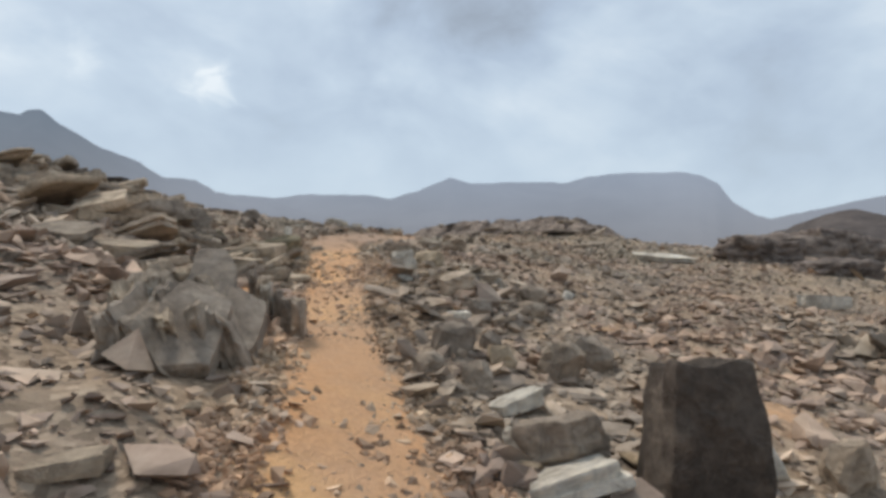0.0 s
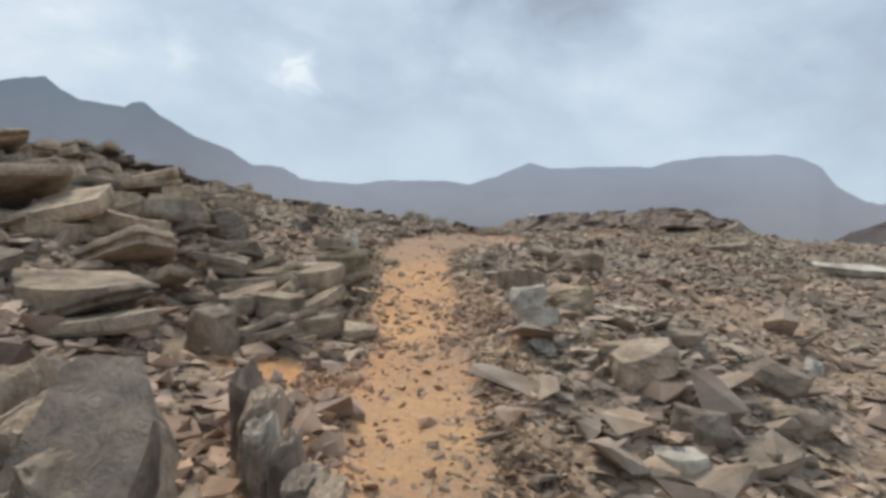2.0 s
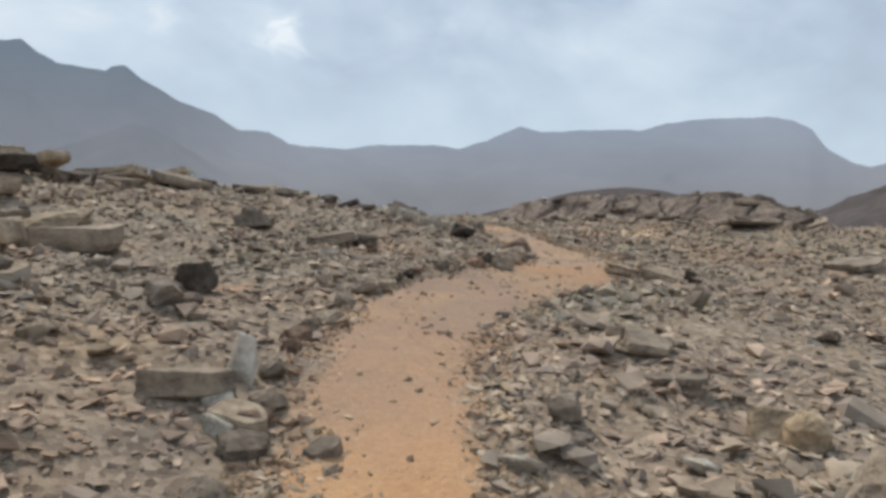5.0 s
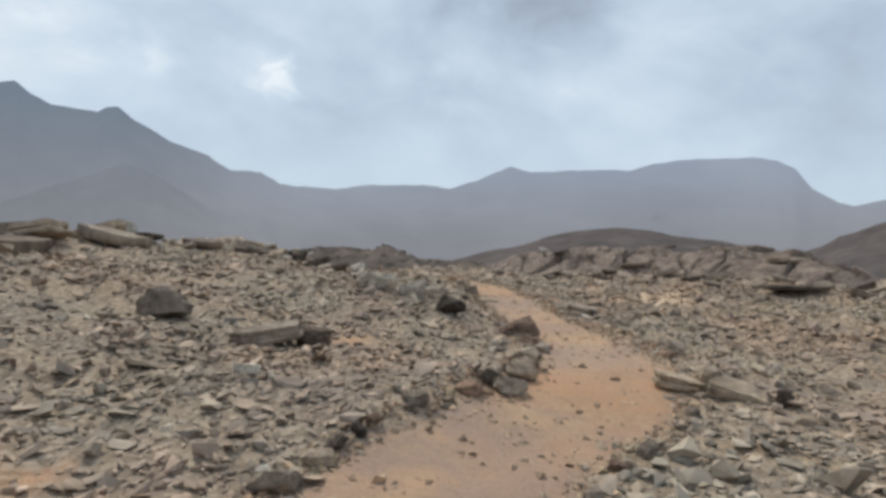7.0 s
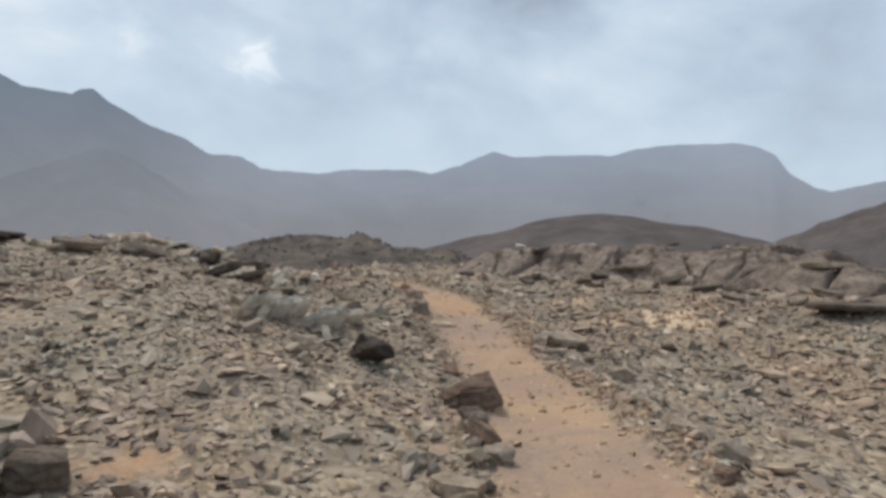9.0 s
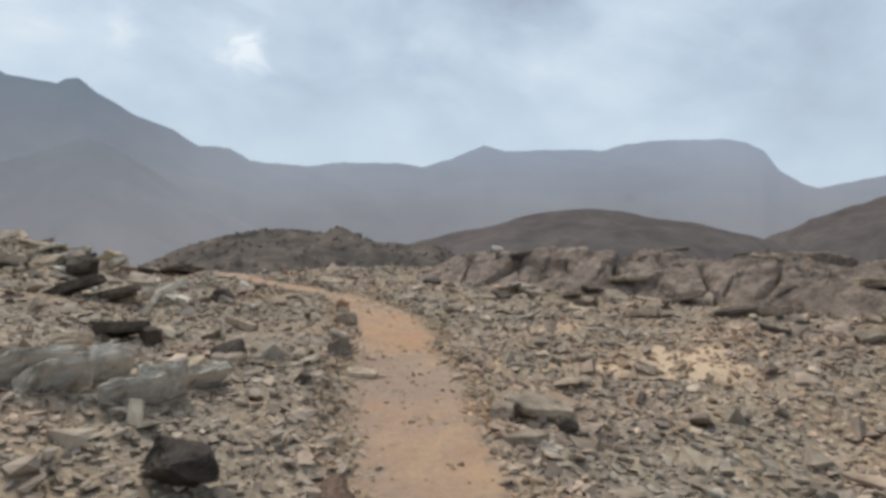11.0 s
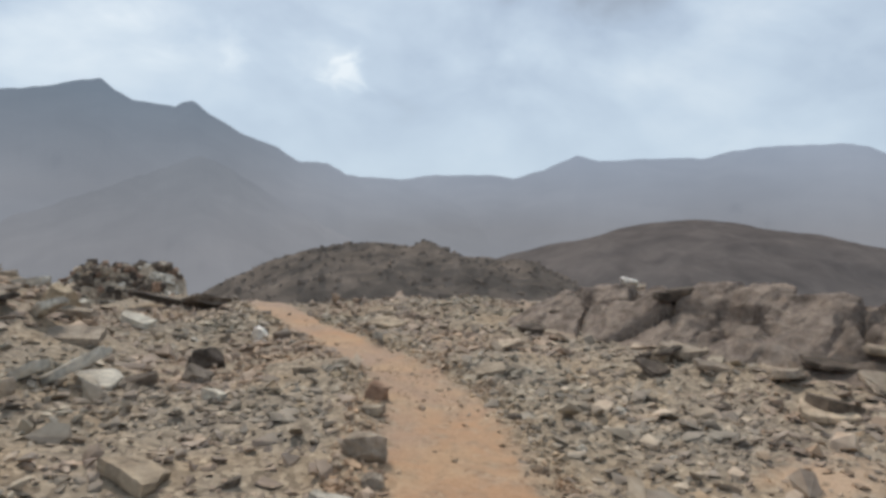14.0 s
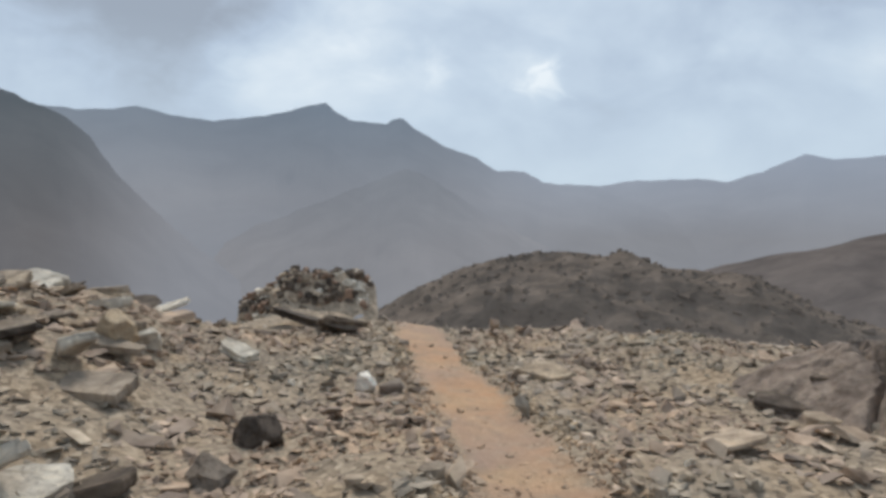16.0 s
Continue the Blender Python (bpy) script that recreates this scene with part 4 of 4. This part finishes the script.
# rounded bedrock with dark clefts
def bedrock_block(x, y, w, deep, h, turn, tip=0.0, pitch=0.0):
    rng = rocks_rng
    bm = bmesh.new()
    bmesh.ops.create_icosphere(bm, subdivisions=5 if w > 1.3 else 4, radius=0.5)
    off = Vector((rng.uniform(0, 40), rng.uniform(0, 40), rng.uniform(0, 40)))
    for v in bm.verts:
        p = v.co.normalized()
        s = max(abs(p.x), abs(p.y), abs(p.z))
        p = p.lerp(p / s, 0.55) * 0.5
        k = noise.fractal(p * 3.2 + off, 0.8, 2.1, 5)
        cleft = abs(noise.noise(Vector((p.x * 3.1, p.y * 3.1, p.z * 5.5)) + off))
        p *= 1 + 0.24 * k - 0.2 * max(0, 1 - cleft / 0.05)
        v.co = Vector((p.x * w, p.y * deep, p.z * h))
    bmesh.ops.rotate(bm, verts=bm.verts, cent=(0, 0, 0), matrix=Matrix.Rotation(tip, 3, "Y"))
    me = bpy.data.meshes.new("bedrock_block")
    bm.to_mesh(me)
    bm.free()
    me.materials.append(BEDROCK)
    me.polygons.foreach_set("use_smooth", np.ones(len(me.polygons), bool))
    ob = new("bedrock_block", me)
    ob.location = (x, y, ground_at(x, y) + 0.12 * h)
    ob.rotation_euler = (pitch, 0, turn)
    return tagged(ob, "smooth weathered grey-brown bedrock hump with dark clefts", "rock outcrop", group="bedrock humps of the outcrop")


OUTCROP_A, OUTCROP_B = np.array((-1.6, 31.4)), np.array((7.2, 23.0))
OUTCROP_LONG = float(np.hypot(*(OUTCROP_B - OUTCROP_A)))
OUTCROP_DIR = (OUTCROP_B - OUTCROP_A) / OUTCROP_LONG


def eased(t):
    t = np.clip(t, 0, 1)
    return t * t * (3 - 2 * t)


def outcrop_rise(s, v):
    """Height of the bare bedrock over the slope, s along its crest and v across it."""
    rng = np.random.default_rng(19)
    ends = eased(s / 1.9) * eased((OUTCROP_LONG - s) / 1.5)
    hump = eased((v + 2.1) / 1.7) * (1 - 1.1 * eased((v - 0.1) / 1.7))
    tall = 0.52 + 0.34 * vnoise(s * 0.55, s * 0 + 2.2, 7)
    ws, wv = s + 0.5 * fbm(s * 0.6, v * 0.6, 93, 3), v * 1.25 + 0.35 * fbm(s * 0.9, v * 0.9, 94, 3)
    first, second, level = np.full(s.shape, 9.0), np.full(s.shape, 9.0), np.zeros(s.shape)
    for a in np.arange(0, OUTCROP_LONG + 1, 1.05):
        for b in np.arange(-2.4, 2.5, 0.95):
            ca, cb, up, ta, tb = a + rng.uniform(-0.5, 0.5), b + rng.uniform(-0.45, 0.45), rng.uniform(-0.14, 0.15), rng.uniform(-0.12, 0.12), rng.uniform(-0.05, 0.15)
            d = np.hypot(ws - ca, wv - cb)
            nearer = d < first
            second = np.where(nearer, first, np.minimum(second, d))
            level = np.where(nearer, up + ta * (ws - ca) + tb * (wv - cb), level)
            first = np.where(nearer, d, first)
    joint = np.clip(1 - (second - first) / 0.10, 0, 1)
    grain = 0.15 * fbm(s * 1.3, v * 2.0, 95, 4) + 0.05 * fbm(s * 5, v * 5, 96, 4, 0.6)
    open_joint = np.clip(0.65 + 2.2 * vnoise(s * 0.8, v * 0.8, 97), 0, 1)
    seam = 0.0
    for k, (scale, depth) in enumerate(((0.45, 0.16), (0.9, 0.06))):
        seam = seam + depth * np.clip(1 - np.abs(fbm(s * scale + 5 * k, v * scale * 1.5, 60 + k, 4, 0.5)) / (0.05 * scale ** 0.5), 0, 1)
    shelf = 0.13 * (np.floor(3.2 * (fbm(s * 0.8, v * 1.3, 88, 4) + 0.5)) / 3.2)
    return ends * hump * (tall - 0.06 + level + grain + shelf - 0.42 * joint * open_joint - seam) - 0.16 * (1 - ends * np.clip(hump * 2, 0, 1))


def bedrock_outcrop():
    S, V = np.meshgrid(np.arange(-0.4, OUTCROP_LONG + 0.4, 0.045), np.arange(-2.5, 2.2, 0.045), indexing="ij")
    X = OUTCROP_A[0] + OUTCROP_DIR[0] * S - OUTCROP_DIR[1] * V
    Y = OUTCROP_A[1] + OUTCROP_DIR[1] * S + OUTCROP_DIR[0] * V
    z = height(X, Y) + outcrop_rise(S.ravel(), V.ravel())
    me = link_mesh("bedrock_outcrop", np.stack([X.ravel(), Y.ravel(), z], 1), grid_faces(*S.shape), BEDROCK, False)
    ob = new("bedrock_outcrop", me)
    return tagged(ob, "smooth weathered pinkish-grey bedrock outcrop split by dark clefts", "rock outcrop")


bedrock_outcrop()
for k in range(26):
    s, v = rocks_rng.uniform(0.8, OUTCROP_LONG - 0.6), rocks_rng.choice((-0.2, 0.1, 0.3, -0.7, -1.1, -1.5)) + rocks_rng.uniform(-0.25, 0.25)
    x, y = float(OUTCROP_A[0] + OUTCROP_DIR[0] * s - OUTCROP_DIR[1] * v), float(OUTCROP_A[1] + OUTCROP_DIR[1] * s + OUTCROP_DIR[0] * v)
    plate = loose_slab(("dark", "slab", "grey", "dark", "slab")[k % 5], x, y, rocks_rng.uniform(0.3, 0.85), rocks_rng.uniform(0.06, 0.2), tip=rocks_rng.uniform(-0.15, 0.15), roll=rocks_rng.uniform(-0.1, 0.1))
    plate.location.z = ground_at(x, y) + float(outcrop_rise(np.array([s]), np.array([v]))[0]) - 0.05
for k in range(22):
    s, v = rocks_rng.uniform(0.5, OUTCROP_LONG), rocks_rng.uniform(-2.7, -1.5)
    x, y = float(OUTCROP_A[0] + OUTCROP_DIR[0] * s - OUTCROP_DIR[1] * v), float(OUTCROP_A[1] + OUTCROP_DIR[1] * s + OUTCROP_DIR[0] * v)
    outcrop_slab(x, y, rocks_rng.uniform(0.22, 0.55), rocks_rng.uniform(0.2, 0.4), rocks_rng.uniform(0.08, 0.22), rocks_rng.uniform(-0.8, 0.8), rocks_rng.uniform(-0.35, 0.25), ("grey", "slab", "dark")[k % 3])
bedrock_block(7.4, 14.4, 1.7, 1.2, 0.8, 0.2, 0.08)
bedrock_block(8.9, 15.6, 2.2, 1.5, 1.0, -0.2, 0.05)
bedrock_block(10.6, 16.4, 2.4, 1.6, 1.2, 0.1, 0.1)
bedrock_block(8.2, 12.8, 1.8, 1.0, 0.5, 0.3, -0.05)
outcrop_slab(-9.3, 31.4, 1.3, 0.5, 0.24, 0.1, 0.1, "dark")
marker = loose_rock("white", -0.05, 29.45, 0.22, 0.09)
marker.location.z = ground_at(-0.05, 29.45) + float(outcrop_rise(np.array([2.46]), np.array([-0.34]))[0]) + 0.05


# ruined bank of stones far off
def far_bank():
    rng = random.Random(5)
    root = new("stone_bank", None)
    root.location = (-31.2, 56.3, -7.9)
    root.rotation_euler = (0, 0, 0.72)
    tagged(root, "far brown bank with pale stones along its top", "stone bank")

    def top(u, v):
        return 6.2 + 2.0 * eased(np.array([(u + 1.3) / 1.0]))[0] + 0.35 * noise.noise(Vector((u * 5, v * 3, 0.4))) - 2.2 * max(0, abs(v) - 0.35) - 3 * max(0, u - 0.8)

    us, vs = np.linspace(-1.25, 1.1, 50), np.linspace(-1.5, 1.2, 24)
    verts = [(u * 4.0, v * 2.6, max(0, top(u, v))) for u in us for v in vs]
    mound = new("mound", link_mesh("mound", verts, grid_faces(len(us), len(vs)), TONES["slab"]))
    mound.parent = root
    for k in range(260):
        u, v = rng.uniform(-1.2, 1.0), rng.uniform(-1.2, 0.3)
        tone = "pale" if rng.random() < 0.12 + 0.55 * max(0, u) ** 2 else rng.choice(("slab", "dark", "dark", "rust"))
        size = rng.uniform(0.18, 0.75)
        stone = new("bank_stone", block_mesh("bank_stone", TONES[tone], (size, size * 0.7, size * rng.uniform(0.4, 1.0)), rng, planes=6, cuts=1))
        stone.parent = root
        stone.rotation_euler = (rng.uniform(-0.4, 0.4), rng.uniform(-0.4, 0.4), rng.uniform(0, 6))
        stone.location = (u * 4.0, v * 2.6, top(u, v) - 0.25 * size)


far_bank()


# ---------------------------------------------------------------- countless stones
def templates(seed, count, flat, corners):
    rng = random.Random(seed)
    made = []
    for _ in range(count):
        bm = chip(rng, corners, flat * rng.uniform(0.7, 1.4))
        bmesh.ops.triangulate(bm, faces=bm.faces)
        bm.verts.index_update()
        made.append((np.array([v.co[:] for v in bm.verts]), np.array([[v.index for v in q.verts] for q in bm.faces])))
        bm.free()
    return made


def scatter(name, x, y, size, shapes, material, label, seed, sunk=0.25, tilt=0.35, z=None):
    """Stones of the given sizes at the given places, in one mesh."""
    rng = np.random.default_rng(seed)
    n = len(x)
    z = height(x, y) if z is None else z
    which = rng.integers(0, len(shapes), n)
    verts, faces, start = [], [], 0
    for k, (v, q) in enumerate(shapes):
        m = np.flatnonzero(which == k)
        a, b, c = rng.uniform(0, 2 * np.pi, len(m)), rng.normal(0, tilt, len(m)), rng.normal(0, tilt, len(m))
        s = size[m][:, None, None] * rng.uniform(0.75, 1.3, (len(m), 1, 3))
        p = v[None] * s
        p = np.stack([p[..., 0], p[..., 1] * np.cos(b)[:, None] - p[..., 2] * np.sin(b)[:, None], p[..., 1] * np.sin(b)[:, None] + p[..., 2] * np.cos(b)[:, None]], -1)
        p = np.stack([p[..., 0] * np.cos(c)[:, None] + p[..., 2] * np.sin(c)[:, None], p[..., 1], -p[..., 0] * np.sin(c)[:, None] + p[..., 2] * np.cos(c)[:, None]], -1)
        p = np.stack([p[..., 0] * np.cos(a)[:, None] - p[..., 1] * np.sin(a)[:, None], p[..., 0] * np.sin(a)[:, None] + p[..., 1] * np.cos(a)[:, None], p[..., 2]], -1)
        up = p[..., 2].max(1) - p[..., 2].min(1)
        p[..., 0] += x[m][:, None]
        p[..., 1] += y[m][:, None]
        p[..., 2] += (z[m] + up * (0.5 - sunk))[:, None]
        verts.append(p.reshape(-1, 3))
        faces.append((q[None] + (start + np.arange(len(m)) * len(v))[:, None, None]).reshape(-1, 3))
        start += len(m) * len(v)
    V, Q = np.concatenate(verts), np.concatenate(faces)
    me = bpy.data.meshes.new(name)
    me.vertices.add(len(V))
    me.vertices.foreach_set("co", V.astype(np.float32).ravel())
    me.loops.add(len(Q) * 3)
    me.loops.foreach_set("vertex_index", Q.astype(np.int32).ravel())
    me.polygons.add(len(Q))
    me.polygons.foreach_set("loop_start", np.arange(0, len(Q) * 3, 3, dtype=np.int32))
    me.update(calc_edges=True)
    me.polygons.foreach_set("use_smooth", np.zeros(len(Q), bool))
    me.validate()
    me.materials.append(material)
    return tagged(new(name, me), label, "scree", kind="stuff")


def places(seed, n, x0, x1, y0, y1, keep):
    rng = np.random.default_rng(seed)
    x, y = rng.uniform(x0, x1, n), rng.uniform(y0, y1, n)
    ok = rng.random(n) < keep(x, y)
    return x[ok], y[ok], rng


def off_path(x, y):
    clump = np.clip(0.75 + 1.1 * fbm(x * 0.8, y * 0.8, 71, 3), 0.15, 1)
    return clump * np.clip(1.09 - 1.25 * np.maximum(on_path(x, y), dusty(x, y)), 0, 1)


def coarse(y):
    """The debris is coarse on the steep lower slope and finest halfway up."""
    return 1.18 - 0.42 * eased((y - 5.5) / 3.5) + 0.08 * eased((y - 23) / 3)


FLAKES = templates(21, 26, 0.30, 8)
BLOCKS = templates(22, 18, 0.62, 9)


# stones that stand out beside the path
stone_meshes = []
for k in range(14):
    bm = chip(rocks_rng, 12, rocks_rng.uniform(0.28, 0.6))
    me = bpy.data.meshes.new("stone")
    bmesh.ops.bevel(bm, geom=bm.edges, offset=0.03, segments=1, affect="EDGES")
    bm.to_mesh(me)
    bm.free()
    me.materials.append(TONES[("grey", "slab", "grey", "tan", "grey", "slab", "pale")[k % 7]])
    stone_meshes.append(me)
made = 0
while made < 280:
    y = rocks_rng.uniform(2.4, 31)
    x = float(trail(np.array([y]))[0]) + rocks_rng.choice((-1, 1)) * (0.55 + 2.6 * rocks_rng.random() ** 1.6)
    if dusty(np.array([x]), np.array([y]))[0] > 0.35:
        continue
    stone = new("stone", stone_meshes[made % 14])
    size = rocks_rng.uniform(0.10, 0.23) * (1 if y < 11 else 0.72)
    stone.scale = (size, size * rocks_rng.uniform(0.8, 1.2), size)
    stone.rotation_euler = (rocks_rng.gauss(0, 0.25), rocks_rng.gauss(0, 0.25), rocks_rng.uniform(0, 6.28))
    stone.location = (x, y, ground_at(x, y) + 0.06 * size)
    tagged(stone, "loose angular slate stone beside the footpath", "stone", group="stones beside the path")
    made += 1

x, y, rng = places(31, 112000, -9, 8, 0.8, 33, off_path)
scatter("scree", x, y, coarse(y) * np.clip(rng.lognormal(-2.66, 0.48, len(x)), 0.03, 0.30), FLAKES, SCREE, "loose flat slate fragments covering the hillside", 41, 0.14, 0.23)
x, y, rng = places(32, 4600, -9, 8, 0.8, 33, off_path)
scatter("rubble", x, y, coarse(y) * np.clip(rng.lognormal(-2.05, 0.4, len(x)), 0.07, 0.36), BLOCKS, SCREE, "angular grey-brown rubble strewn over the slope", 42, 0.3)
x, y, rng = places(33, 46000, -5, 4, 0.8, 27, off_path)
scatter("gravel", x, y, np.clip(rng.lognormal(-3.15, 0.35, len(x)), 0.02, 0.09), FLAKES, SCREE, "small stone chips between the larger fragments", 43)



def bedded(x, y):
    """Pebbles lie thicker along the edges and in drifts."""
    p = on_path(x, y)
    return (p > 0.01) * np.clip(0.22 + 0.75 * (1 - p) + 0.7 * fbm(x * 1.4, y * 1.4, 81, 3), 0.03, 1)


x, y, rng = places(34, 110000, -3.2, 1.0, 0.8, 10, bedded)
scatter("path_gravel", x, y, np.clip(rng.lognormal(-3.6, 0.5, len(x)), 0.012, 0.10), BLOCKS, PEBBLE, "small dusty pebbles bedded in the steep part of the path", 44, 0.4)
x, y, rng = places(37, 230000, -8.5, 1.5, 10, 31, bedded)
scatter("path_grit", x, y, np.clip(rng.lognormal(-3.65, 0.5, len(x)), 0.01, 0.09), BLOCKS, PEBBLE, "fine dusty grit bedded in the path", 47, 0.4)
x, y, rng = places(38, 9000, -0.4, 3.4, 20.6, 25.2, lambda a, b: 0.55 * bleached(a, b))
scatter("patch_grit", x, y, np.clip(rng.lognormal(-3.3, 0.6, len(x)), 0.012, 0.16), FLAKES, PEBBLE, "small flat chips strewn over the bare pale dust", 49, 0.3)
PLATES = templates(23, 18, 0.19, 15)
x, y, rng = places(36, 1100, -9, 6, 3, 32, off_path)
scatter("slate_plates", x, y, coarse(y) * np.clip(rng.lognormal(-1.65, 0.33, len(x)), 0.12, 0.42), PLATES, SCREE, "broad thin slate plates lying flat on the slope", 46, 0.15, 0.16)
x, y, rng = places(35, 9000, -30, 26, 2, 48, lambda a, b: ((a < -8.5) | (a > 7.5) | (b > 32)) * 0.9)
scatter("distant_scree", x, y, np.clip(rng.lognormal(-1.7, 0.45, len(x)), 0.08, 0.7), FLAKES, SCREE, "stones on the farther slopes", 45)
hill_rng = np.random.default_rng(77)
facing = near_hill[(near_hill[:, 2] > -9) & (near_hill[:, 1] < 80)]
picked = facing[hill_rng.integers(0, len(facing), 1500)] + hill_rng.uniform(-0.12, 0.12, (1500, 3)) * (1, 1, 0)
# the rubble shares the hill's faint painted haze glow
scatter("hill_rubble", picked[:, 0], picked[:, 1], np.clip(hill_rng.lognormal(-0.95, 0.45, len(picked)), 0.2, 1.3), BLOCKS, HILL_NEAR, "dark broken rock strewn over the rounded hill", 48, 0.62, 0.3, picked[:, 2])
